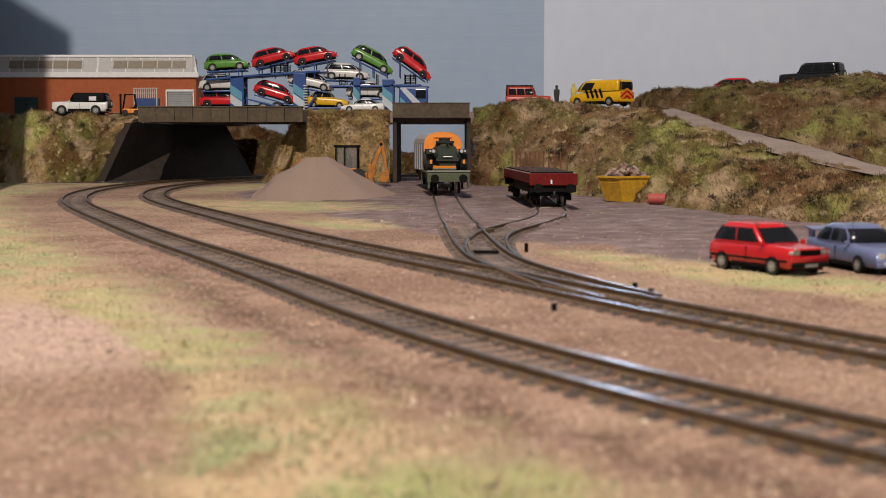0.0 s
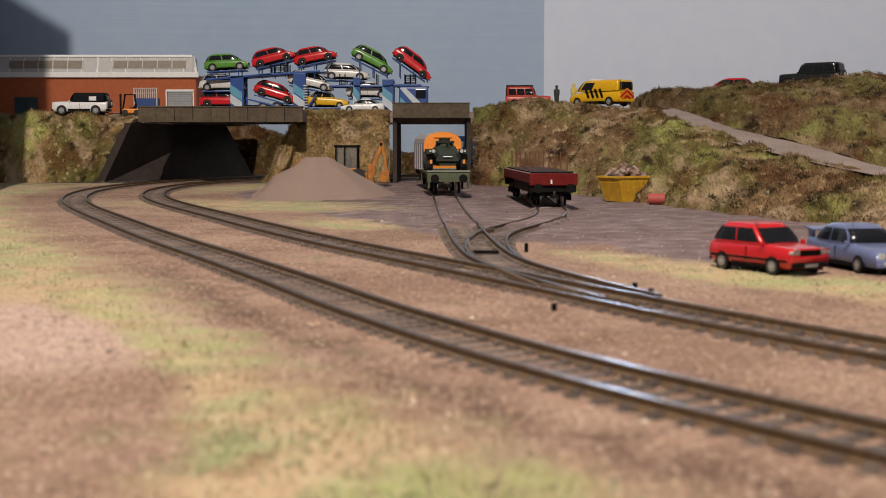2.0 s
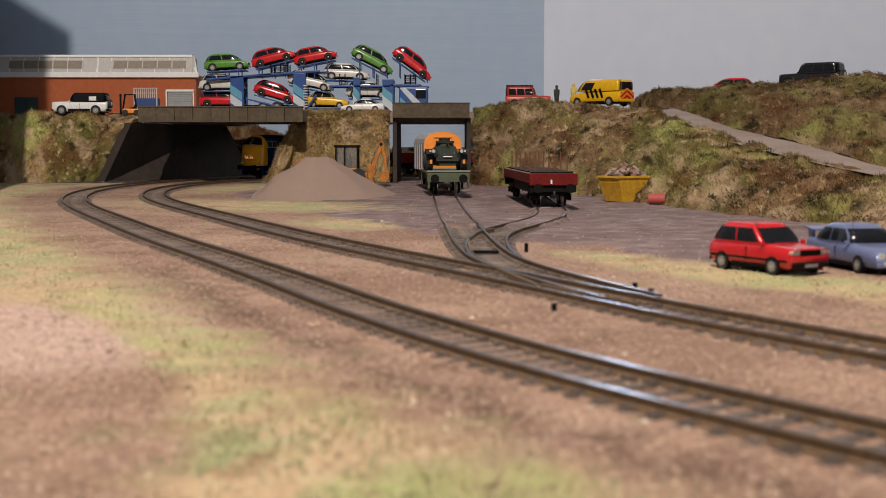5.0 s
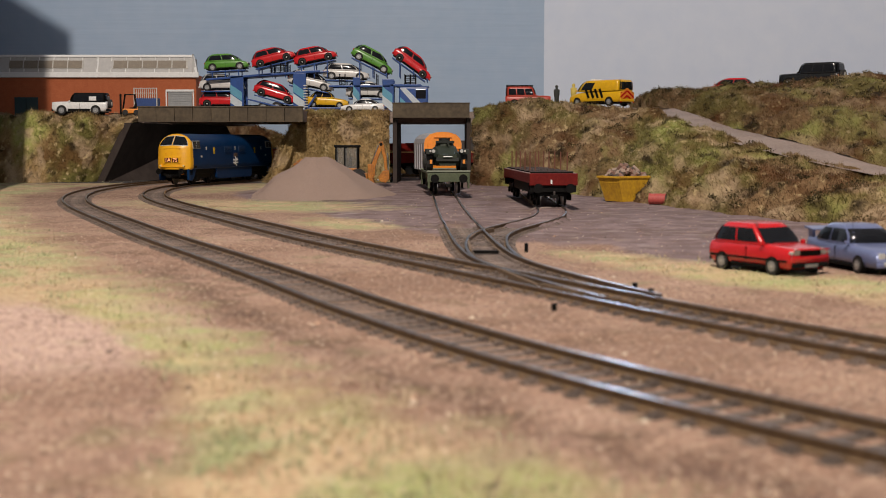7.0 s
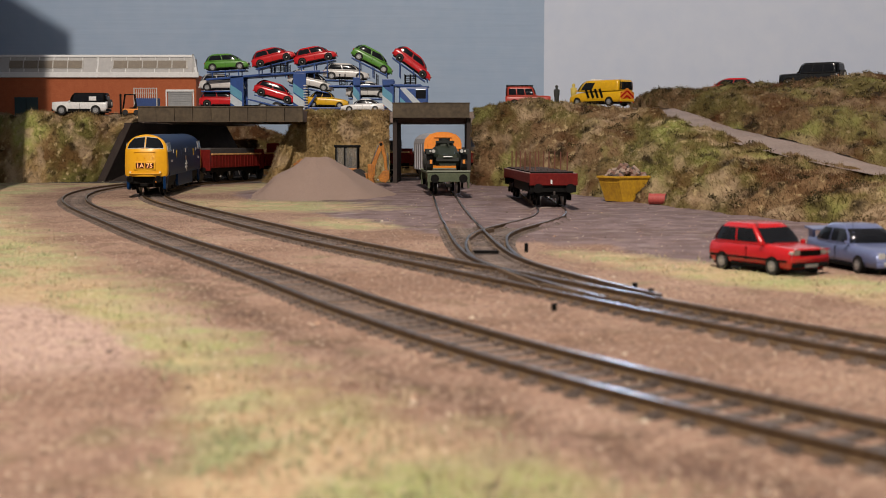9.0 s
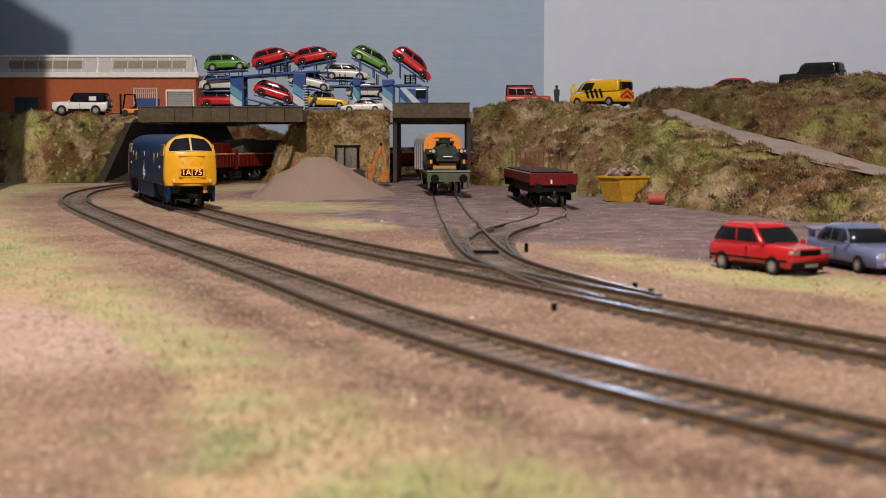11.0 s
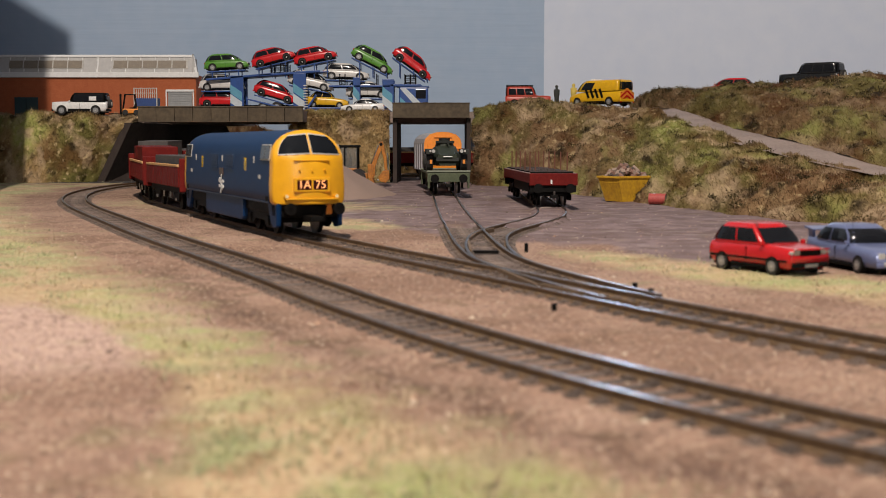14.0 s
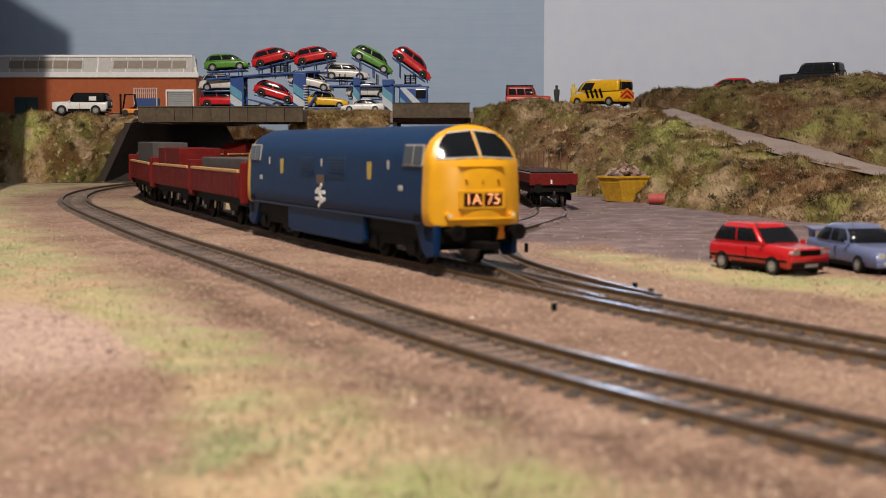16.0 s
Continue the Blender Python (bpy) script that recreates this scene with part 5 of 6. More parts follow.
for s, yy, tl in ((1, -0.002, slope),):
    part("roof", box(WX0 - 0.002, WX1 - 0.004, 0, run + 0.002, 0, 0.002), M_ROOFGREY, wh, at=pose(0, yy, EZ, tl, 0, 0) if s > 0 else pose(0, yy, EZ, 0, 0, 0) @ pose(0, 0, 0, 180 - slope, 0, 0) @ pose(0, 0, -0.002))
rf = pose(0, -0.002, EZ, slope, 0, 0)
part("eave_trim", box(WX0 - 0.003, WX1 + 0.004, -0.002, 0.0015, -0.0035, 0.0030, 0.0004), M_WHITE, wh, at=pose(0, -0.002, EZ), label="white eaves board")
part("roof_hip", prism([(WX1 - 0.0045, 0.0), (WX1 + 0.0020, 0.0), (WX1 - 0.0045, 0.0265)], 0.0, 0.012), M_ROOFGREY, wh, at=pose(0, 0, EZ))
part("verge_trim", box(-0.0015, 0.0015, -0.0005, 0.0035, -0.001, run + 0.003, 0.0004), M_WHITE, wh, at=pose(WX1 + 0.0015, -0.003, EZ, 0, -14, 0) @ pose(0, 0, 0, slope - 90), label="white verge board")
part("ridge_trim", box(WX0, WX1 - 0.004, run - 0.001, run + 0.002, 0.001, 0.0036, 0.0004), M_WHITE, wh, at=rf)
M_SKY = mat("skylight_pane", (0.20, 0.165, 0.125), (0.25, 0.21, 0.16), rough=0.5)
part("roof_seam", box(-0.4410, -0.4395, 0.001, run, 0.002, 0.0030), M_WHITE, wh, at=rf)
for x0, n in ((-0.5540, 5), (-0.4210, 5)):
    sk = part("skylight", box(x0, x0 + 0.0955, 0.007, run - 0.005, 0.002, 0.0032), M_GREYFRAME, wh, at=rf)
    for i in range(n):
        part("pane", box(x0 + 0.001 + i * 0.0188, x0 + 0.0182 + i * 0.0188, 0.0078, run - 0.0062, 0.0032, 0.0038), M_SKY, sk)
for i in range(13):
    for yy in (0.002, run - 0.006):
        part("roof_clip", box(-0.553 + i * 0.0185, -0.5522 + i * 0.0185, yy, yy + 0.005, 0.002, 0.0032), M_WHITE, wh, at=rf)
d = part("door", box(-0.5480, -0.5180, -0.0012, 0.0005, 0.002, 0.0275, 0.0003), mat("dark_teal_door", (0.02, 0.05, 0.055), rough=0.5), wh, "dark teal double door")
part("door_seam", box(-0.5332, -0.5328, -0.0015, -0.0010, 0.002, 0.027), M_BLACK, d)
d = part("roller_door", box(-0.3515, -0.3205, -0.0014, 0.0005, 0.0, 0.0340, 0.0002), mat("roller_grey", (0.30, 0.31, 0.31), rough=0.5), wh, "grey roller shutter door")
for i in range(11):
    part("shutter_slat", box(-0.3510, -0.3210, -0.0018, -0.0012, 0.001 + i * 0.003, 0.0032 + i * 0.003, 0.0002), mat("roller_grey", (0.3, 0.3, 0.3)), d)
part("lintel", box(-0.3540, -0.3180, -0.0030, 0.0005, 0.0345, 0.0372, 0.0003), M_WHITE, wh, "white door lintel")
for x in (-0.3535, -0.3190):
    part("door_jamb", box(x - 0.0008, x + 0.0008, -0.0022, 0.0005, 0.0, 0.0345, 0.0002), M_WHITE, wh)

# ---- forklift and stillage ----
fk = thing("forklift", pose(-0.3475, 1.385, 0.0742, 0, 0, 200), "small orange forklift truck with black cage", "forklift")
part("body", box(-0.0110, 0.0090, -0.0065, 0.0065, 0.002, 0.0080, 0.0012), M_ORANGE, fk)
part("counterweight", box(-0.0140, -0.0090, -0.0065, 0.0065, 0.002, 0.0105, 0.0016), M_ORANGE, fk)
part("seat", prism([(-0.008, 0.008), (0.000, 0.008), (0.000, 0.0095), (-0.0055, 0.0100), (-0.0075, 0.0150), (-0.0090, 0.0150)], -0.0035, 0.0035, 0.0004), M_BLACK, fk)
for s in (1, -1):
    part("cage_post", cyl(0.0006, (-0.009, s * 0.0060, 0.008), (-0.007, s * 0.0055, 0.0260), 8), M_BLACK, fk)
    part("cage_post", cyl(0.0006, (0.008, s * 0.0060, 0.008), (0.005, s * 0.0055, 0.0260), 8), M_BLACK, fk)
    part("mast", box(0.0100, 0.0118, s * 0.0040 - 0.0008, s * 0.0040 + 0.0008, 0.001, 0.0270, 0.0002), M_BLACK, fk)
    part("fork", box(0.0118, 0.0260, s * 0.0030 - 0.0008, s * 0.0030 + 0.0008, 0.0010, 0.0018, 0.0002), M_BLACK, fk)
    for x in (-0.008, 0.006):
        part("wheel", cyl(0.0034, (x, s * 0.0050, 0.0034), (x, s * 0.0070, 0.0034), 16), M_TYRE, fk)
fk.scale = (0.85, 0.85, 0.85)
part("cage_roof", box(-0.008, 0.006, -0.0060, 0.0060, 0.0258, 0.0268, 0.0003), M_BLACK, fk)
sg = thing("stillage", pose(-0.3370, 1.425, 0.0776), "blue crate stillage with white wire top", "crate")
part("panel", box(-0.0130, 0.0130, -0.0080, 0.0080, 0.0, 0.0165, 0.0005), mat("stillage_blue", (0.025, 0.06, 0.20), rough=0.5), sg)
for i in range(12):
    x = -0.0125 + i * 0.00227
    part("wire", cyl(0.00035, (x, -0.0078, 0.0160), (x, -0.0078, 0.0270), 6), M_GREYFRAME, sg)
for z in (0.0215, 0.0270):
    part("wire_rail", box(-0.0130, 0.0130, -0.0083, -0.0073, z, z + 0.0008, 0.0002), M_GREYFRAME, sg)
for s in (1, -1):
    part("corner_post", box(s * 0.0128 - 0.0006, s * 0.0128 + 0.0006, -0.0084, -0.0072, 0, 0.0280, 0.0002), M_GREYFRAME, sg)

# ---- painted model figures ----
for x, y, m, lab in ((0.1290, 1.42, mat("figure_dark", (0.03, 0.032, 0.028), rough=0.8), "small dark painted model figure"), (0.1440, 1.38, mat("figure_yellow", (0.60, 0.46, 0.10), rough=0.8), "small yellow painted model figure")):
    rings = [[(r * math.cos(a) * wx, r * math.sin(a) * 0.7, z) for a in np.linspace(0, 2 * math.pi, 10, endpoint=False)] for z, r, wx in ((0, 0.0020, 1.2), (0.010, 0.0024, 1.1), (0.013, 0.0028, 1.15), (0.0182, 0.0032, 1.1), (0.0195, 0.0012, 1), (0.0205, 0.0016, 1), (0.0222, 0.0017, 1), (0.0235, 0.0009, 1))]
    tagged(part("figurine", loft(rings, True, True), m, at=pose(x, y, 0.0850), smooth=True), lab, "figurine")


# ---- yard: gravel heap ----
def heap():
    n, k = 96, 40
    P = np.zeros((n + 1, k, 3))
    for i in range(n + 1):
        a = 2 * math.pi * (i % n) / n
        ca, sa = math.cos(a), math.sin(a)
        edge = 1 + 0.05 * math.sin(3 * a + 1) + 0.03 * math.sin(7 * a)
        for j in range(k):
            r = j / (k - 1)
            rx = 0.064 if ca > 0 else 0.058
            x, y = -0.1070 + rx * edge * ca * r, 1.055 + 0.088 * edge * sa * r
            z = 0.0385 * (max(0.0, 1 - r) ** 1.12) * (1 - 0.25 * math.exp(-((r - 0.0) / 0.10) ** 2))
            if ca < 0:
                z += 0.0035 * math.exp(-((r - 0.62) / 0.16) ** 2) * (-ca)
            z += 0.0012 * noise.noise((x * 90, y * 90, 3)) * (1 - r) + 0.0005 * noise.noise((x * 400, y * 400, 3))
            P[i, j] = (x, y, z + level(y) + GROUND - 0.0002 + 0.0006 * (1 - r))
    ob = tagged(new("gravel_mound", grid_mesh("gravel_mound", P, M_GRAVEL)), "tall conical heap of pinkish grey gravel", "gravel heap")
    rng = random.Random(4)
    V, Fc = [], []
    for _ in range(2600):
        i, j = rng.randrange(n), int((k - 1) * rng.random() ** 0.6)
        p = P[i, j] + np.array([rng.gauss(0, 0.001), rng.gauss(0, 0.001), 0.0001])
        s = rng.uniform(0.0002, 0.0005)
        b = len(V)
        for q in ((1, 0, 0), (-0.5, 0.9, 0), (-0.5, -0.9, 0), (0.1, 0, 1)):
            V.append(tuple(p + np.array(q) * s * rng.uniform(0.7, 1.3)))
        Fc += [(b, b + 1, b + 3), (b + 1, b + 2, b + 3), (b + 2, b, b + 3)]
    me = bpy.data.meshes.new("stone_scatter")
    me.from_pydata(V, [], Fc)
    me.materials.append(mat("loose_stone", (0.25, 0.175, 0.14), (0.38, 0.28, 0.23), rough=0.95, island=0.15, scale=100))
    o = new("stone_scatter", me)
    o.parent, o["kind"] = ob, "stuff"


heap()

# ---- backhoe digger behind the heap ----
dg = thing("backhoe_digger", pose(-0.0960, 1.225, level(1.225) + GROUND, 0, 0, 180), "worn orange backhoe digger with a dark framed cab", "digger")
M_DIG = mat("worn_digger_orange", (0.52, 0.19, 0.015), (0.25, 0.085, 0.015), rough=0.55, scale=180)
M_CLEAR = mat("dusty_glass", (0.75, 0.74, 0.70), rough=0.15, spec=0.3)
M_CLEAR.node_tree.nodes["Principled BSDF"].inputs["Transmission Weight"].default_value = 0.85
M_CLEAR.node_tree.nodes["Principled BSDF"].inputs["IOR"].default_value = 1.05
part("chassis", box(-0.022, 0.030, -0.008, 0.008, 0.007, 0.013, 0.001), M_DIG, dg)
part("bonnet", prism([(0.010, 0.012), (0.034, 0.012), (0.034, 0.020), (0.010, 0.024)], -0.006, 0.006, 0.001), M_DIG, dg)
cb = part("cab", box(-0.013, 0.009, -0.0095, 0.0095, 0.012, 0.018, 0.0008), M_DIG, dg)
for x in (-0.0125, 0.0, 0.0085):
    for s in (1, -1):
        part("cab_post", box(x - 0.0008, x + 0.0008, s * 0.0090 - 0.0007, s * 0.0090 + 0.0007, 0.017, 0.0385, 0.0002), M_BLACK, cb)
part("cab_roof", box(-0.0145, 0.0105, -0.0100, 0.0100, 0.0380, 0.0405, 0.0008), M_BLACK, cb)
for s in (1, -1):
    part("cab_glass", box(-0.0120, 0.0080, s * 0.0088 - 0.0001, s * 0.0088 + 0.0001, 0.018, 0.038), M_CLEAR, cb, "dusty clear glass")
for x, r in ((-0.012, 0.0085), (0.026, 0.0070)):
    for s in (1, -1):
        w = part("wheel", cyl(r, (x, s * 0.0075, r), (x, s * 0.0125, r), 22), M_TYRE, dg)
        part("rim", cyl(r * 0.5, (x, s * 0.010, r), (x, s * 0.0128, r), 14), M_DIG, w)
part("loader_arm", prism([(0.020, 0.020), (0.040, 0.014), (0.042, 0.016), (0.022, 0.024)], -0.0085, -0.0065, 0.0003), M_DIG, dg)
part("loader_arm", prism([(0.020, 0.020), (0.040, 0.014), (0.042, 0.016), (0.022, 0.024)], 0.0065, 0.0085, 0.0003), M_DIG, dg)
part("front_bucket", prism([(0.038, 0.012), (0.047, 0.012), (0.050, 0.022), (0.043, 0.027), (0.040, 0.024)], -0.0110, 0.0110, 0.0006), M_DIG, dg)
part("backhoe_post", box(-0.028, -0.022, -0.003, 0.003, 0.008, 0.022, 0.0006), M_DIG, dg)
part("boom", prism([(-0.0290, 0.0100), (-0.0240, 0.0110), (-0.0252, 0.0200), (-0.0285, 0.0290), (-0.0335, 0.0400), (-0.0365, 0.0405), (-0.0360, 0.0370), (-0.0320, 0.0270), (-0.0295, 0.0190)], -0.0026, 0.0026, 0.0004), M_DIG, dg)
part("dipper", prism([(-0.0370, 0.0440), (-0.0330, 0.0435), (-0.0345, 0.0390), (-0.0375, 0.0280), (-0.0388, 0.0150), (-0.0412, 0.0150), (-0.0405, 0.0290)], -0.0020, 0.0020, 0.0004), M_DIG, dg)
part("ram", cyl(0.0008, (-0.0262, 0, 0.0225), (-0.0325, 0, 0.0405), 10), M_STEELWHEEL, dg, "bright steel ram")
part("bucket_ram", cyl(0.0008, (-0.0415, 0, 0.0330), (-0.0425, 0, 0.0150), 10), M_STEELWHEEL, dg, "bright steel ram")
part("knuckle", cyl(0.0016, (-0.0352, -0.0030, 0.0412), (-0.0352, 0.0030, 0.0412), 12), M_BLACK, dg)
part("rear_bucket", prism([(-0.0430, 0.0160), (-0.0372, 0.0155), (-0.0325, 0.0090), (-0.0345, 0.0050), (-0.0395, 0.0035), (-0.0435, 0.0075)], -0.0055, 0.0055, 0.0005), M_DIG, dg)
for y in (-0.004, -0.0013, 0.0013, 0.004):
    part("bucket_tooth", box(-0.0330, -0.0308, y - 0.0006, y + 0.0006, 0.0055, 0.0066, 0.0002), M_STEELWHEEL, dg)
part("driver_seat", prism([(-0.006, 0.018), (0.001, 0.018), (0.001, 0.0205), (-0.0035, 0.0215), (-0.0050, 0.0290), (-0.0065, 0.0290)], -0.0035, 0.0035, 0.0005), M_BLACK, cb)
for s in (1, -1):
    part("stabiliser", prism([(-0.026, 0.012), (-0.023, 0.012), (-0.026, 0.0), (-0.030, 0.0)], s * 0.0100 - 0.001, s * 0.0100 + 0.001, 0.0003), M_DIG, dg)


# ---- stabled wagons ----
def running_gear(w, L, axles, r=0.0060):
    for s in (1, -1):
        for x in axles:
            wh_ = part("wheel", cyl(r, (x, s * 0.0080, r), (x, s * 0.0105, r), 20), M_BLACK, w)
            part("tyre", cyl(r * 1.05, (x, s * 0.0077, r), (x, s * 0.0085, r), 20), M_STEELWHEEL, wh_)
            part("axle_guard", prism([(x - 0.006, 0.0120), (x + 0.006, 0.0120), (x + 0.003, 0.0045), (x - 0.003, 0.0045)], s * 0.0118, s * 0.0134, 0.0003), M_BLACK, w)
        for e in (1, -1):
            bf = part("buffer", cyl(0.0013, (e * L / 2, s * 0.0114, 0.0130), (e * (L / 2 + 0.0055), s * 0.0114, 0.0130), 12), M_BLACK, w)
            part("buffer_head", cyl(0.0034, (e * (L / 2 + 0.0050), s * 0.0114, 0.0130), (e * (L / 2 + 0.0060), s * 0.0114, 0.0130), 18), M_BLACK, bf)
    for e in (1, -1):
        part("coupling", box(min(e * L / 2, e * (L / 2 + 0.006)), max(e * L / 2, e * (L / 2 + 0.006)), -0.0025, 0.0025, 0.0060, 0.0085, 0.0004), M_BLACK, w)
        part("hook", cyl(0.0007, (e * (L / 2 + 0.004), 0, 0.0035), (e * (L / 2 + 0.005), 0, 0.0110), 8), M_STEELWHEEL, w)


M_ARMY = mat("army_green", (0.014, 0.020, 0.010), (0.022, 0.030, 0.015), rough=0.7, scale=200)
M_ARMYBLACK = mat("camouflage_black", (0.006, 0.007, 0.005), (0.010, 0.012, 0.008), rough=0.75, scale=120)
M_PALEGREEN = mat("pale_wagon_green", (0.055, 0.07, 0.035), (0.085, 0.10, 0.055), rough=0.7, scale=180)
fw = thing("flat_wagon", pose(0.0010, 1.052, level(1.052), 0, 0, -86), "olive green flat wagon carrying an armoured car", "railway wagon")
part("deck", box(-0.050, 0.050, -0.0170, 0.0170, 0.0165, 0.0185, 0.0004), M_PALEGREEN, fw)
for e in (1, -1):
    part("headstock", box(e * 0.050 - 0.0012, e * 0.050 + 0.0012, -0.0172, 0.0172, 0.0100, 0.0172, 0.0004), M_PALEGREEN, fw)
    part("end_lip", box(e * 0.050 - 0.0012, e * 0.050 + 0.0012, -0.0176, 0.0176, 0.0180, 0.0194, 0.0003), mat("worn_pale_edge", (0.22, 0.24, 0.18), rough=0.7), fw, "worn pale deck edge")
    for s in (1, -1):
        part("corner_step", prism([(e * 0.049, 0.0165), (e * 0.0515, 0.0165), (e * 0.0515, 0.0050), (e * 0.049, 0.0050)], s * 0.0160 - 0.0008, s * 0.0160 + 0.0008, 0.0003), M_PALEGREEN, fw)
        part("buffer_housing", cyl(0.0028, (e * 0.050, s * 0.0114, 0.0130), (e * 0.0545, s * 0.0114, 0.0130), 14), M_PALEGREEN, fw)
for s in (1, -1):
    part("solebar", box(-0.050, 0.050, s * 0.0125 - 0.0008, s * 0.0125 + 0.0008, 0.0110, 0.0165, 0.0003), M_PALEGREEN, fw)
running_gear(fw, 0.100, (-0.030, 0.030))
sc = thing("armoured_car", pose(0.0014, 1.046, level(1.04) + 0.0187, 0, 0, -86), "dark green armoured scout car loaded on the flat wagon", "military vehicle")
part("hull", loft([[(x, y * w, z) for y, z in ((0.0090, 0.004), (0.0125, 0.0085), (0.0105, 0.0125), (0.0075, 0.0170 * t), (-0.0075, 0.0170 * t), (-0.0105, 0.0125), (-0.0125, 0.0085), (-0.0090, 0.004))] for x, w, t in ((-0.028, 0.8, 0.85), (-0.024, 1, 1), (0.008, 1, 1.08), (0.018, 0.86, 0.92), (0.031, 0.62, 0.70))], True, True), M_ARMY, sc)
part("glacis", prism([(0.016, 0.0135), (0.031, 0.0100), (0.033, 0.0075), (0.028, 0.0040), (0.014, 0.0040)], -0.0085, 0.0085, 0.0006), M_ARMYBLACK, sc)
sc.scale = (1.1, 1.1, 1.1)
part("turret", cyl(0.0080, (-0.002, 0, 0.0165), (-0.002, 0, 0.0225), 12, 0.0058), M_ARMY, sc)
part("hatch", cyl(0.0042, (-0.003, 0, 0.0222), (-0.003, 0, 0.0245), 12), M_ARMYBLACK, sc)
part("gun", cyl(0.0006, (0.004, 0.0015, 0.0198), (0.016, 0.0015, 0.0203), 8), M_ARMYBLACK, sc)
part("smoke_box", box(0.0015, 0.0050, -0.0070, 0.0070, 0.0205, 0.0225, 0.0004), M_ARMYBLACK, sc)
for s in (1, -1):
    for x in (-0.017, 0.019):
        w = part("wheel", cyl(0.0072, (x, s * 0.0105, 0.0072), (x, s * 0.0152, 0.0072), 20), M_TYRE, sc)
        part("rim", cyl(0.0034, (x, s * 0.013, 0.0072), (x, s * 0.0155, 0.0072), 12), M_ARMY, w)
    part("mudguard", prism([(0.008, 0.0125), (0.014, 0.0165), (0.028, 0.0160), (0.031, 0.0125), (0.027, 0.0142), (0.014, 0.0142)], s * 0.0100 if s > 0 else -0.0158, 0.0158 if s > 0 else -0.0100, 0.0003), M_ARMYBLACK, sc)
    part("headlamp", cyl(0.0013, (0.028, s * 0.0104, 0.0148), (0.0315, s * 0.0104, 0.0148), 14), M_LAMP, sc, "pale round headlamp")
    part("side_lamp", box(0.0300, 0.0318, s * 0.0128 - 0.0007, s * 0.0128 + 0.0007, 0.0140, 0.0156, 0.0003), M_GREYFRAME, sc)
    part("orange_marker", box(0.0290, 0.0305, s * 0.0122 - 0.0009, s * 0.0122 + 0.0009, 0.0055, 0.0085, 0.0002), M_ORANGE, sc)
part("registration_strip", box(0.0318, 0.0330, -0.0034, 0.0034, 0.0104, 0.0112, 0.0002), M_WHITE, sc, "plain white strip")

vw = thing("box_van_wagon", pose(-0.0060, 1.180, level(1.18), 0, 0, -84), "orange ended grey box van wagon standing in the bridge opening", "railway wagon")
M_VANGREY = mat("van_side_grey", (0.40, 0.39, 0.40), (0.33, 0.32, 0.33), rough=0.6, scale=100)
prof = [(-0.0170, 0.0150), (0.0170, 0.0150), (0.0172, 0.0400), (0.0160, 0.0440), (0.0120, 0.0478), (0.0060, 0.0497), (0.0, 0.0502), (-0.0060, 0.0497), (-0.0120, 0.0478), (-0.0160, 0.0440), (-0.0172, 0.0400)]
part("body", loft([[(x, y, z) for y, z in prof] for x in (-0.055, 0.055)], True, True), M_VANGREY, vw)
for e in (1, -1):
    en = part("end_wall", loft([[(e * x, y * 0.985, z) for y, z in prof] for x in (0.0548, 0.0562)], True, True), M_ORANGE, vw, "orange end wall")
    for y in (-0.009, 0.009):
        part("end_post", box(e * 0.0570 - 0.0008, e * 0.0570 + 0.0008, y - 0.0010, y + 0.0010, 0.0150, 0.0445, 0.0002), M_ORANGE, en)
    part("end_rail", box(e * 0.0570 - 0.0006, e * 0.0570 + 0.0006, -0.0155, 0.0155, 0.0345, 0.0358, 0.0002), M_ORANGE, en)
    part("end_rail", box(e * 0.0568 - 0.0006, e * 0.0568 + 0.0006, -0.0080, 0.0080, 0.0450, 0.0462, 0.0002), M_ORANGE, en)
    part("ladder_post", box(e * 0.0572 - 0.0005, e * 0.0572 + 0.0005, -0.0140, -0.0130, 0.0180, 0.0400, 0.0002), M_ORANGE, en)
for s in (1, -1):
    for x in (-0.036, -0.012, 0.012, 0.036):
        part("side_rib", box(x - 0.0006, x + 0.0006, s * 0.0174 - 0.0004, s * 0.0174 + 0.0004, 0.0155, 0.0395, 0.0001), M_VANGREY, vw)
part("underframe", box(-0.055, 0.055, -0.0130, 0.0130, 0.0105, 0.0150, 0.0005), M_BLACK, vw)
running_gear(vw, 0.110, (-0.033, 0.033))

bw = thing("bolster_wagon", pose(0.0705, 0.932, 0.0, 0, 0, -87.5), "maroon bogie bolster wagon with thin upright stanchions", "railway wagon")
BL = 0.196
bw.scale = (0.95, 0.95, 0.95)
part("deck", box(-BL / 2, BL / 2, -0.0160, 0.0160, 0.0180, 0.0196, 0.0004), mat("dark_deck", (0.05, 0.025, 0.022), (0.08, 0.045, 0.035), rough=0.8, scale=150), bw)
for s in (1, -1):
    part("side_plank", box(-BL / 2, BL / 2, s * 0.0163 - 0.0007, s * 0.0163 + 0.0007, 0.0165, 0.0232, 0.0003), M_WAGONRED, bw)
    part("plank_edge", box(-BL / 2, BL / 2, s * 0.0163 - 0.0007, s * 0.0163 + 0.0007, 0.0233, 0.0237, 0.0001), mat("worn_pink_edge", (0.42, 0.27, 0.24), rough=0.7), bw, "worn pale plank edge")
    part("truss", box(-0.055, 0.055, s * 0.0120 - 0.0007, s * 0.0120 + 0.0007, 0.0085, 0.0165, 0.0003), M_BLACK, bw)
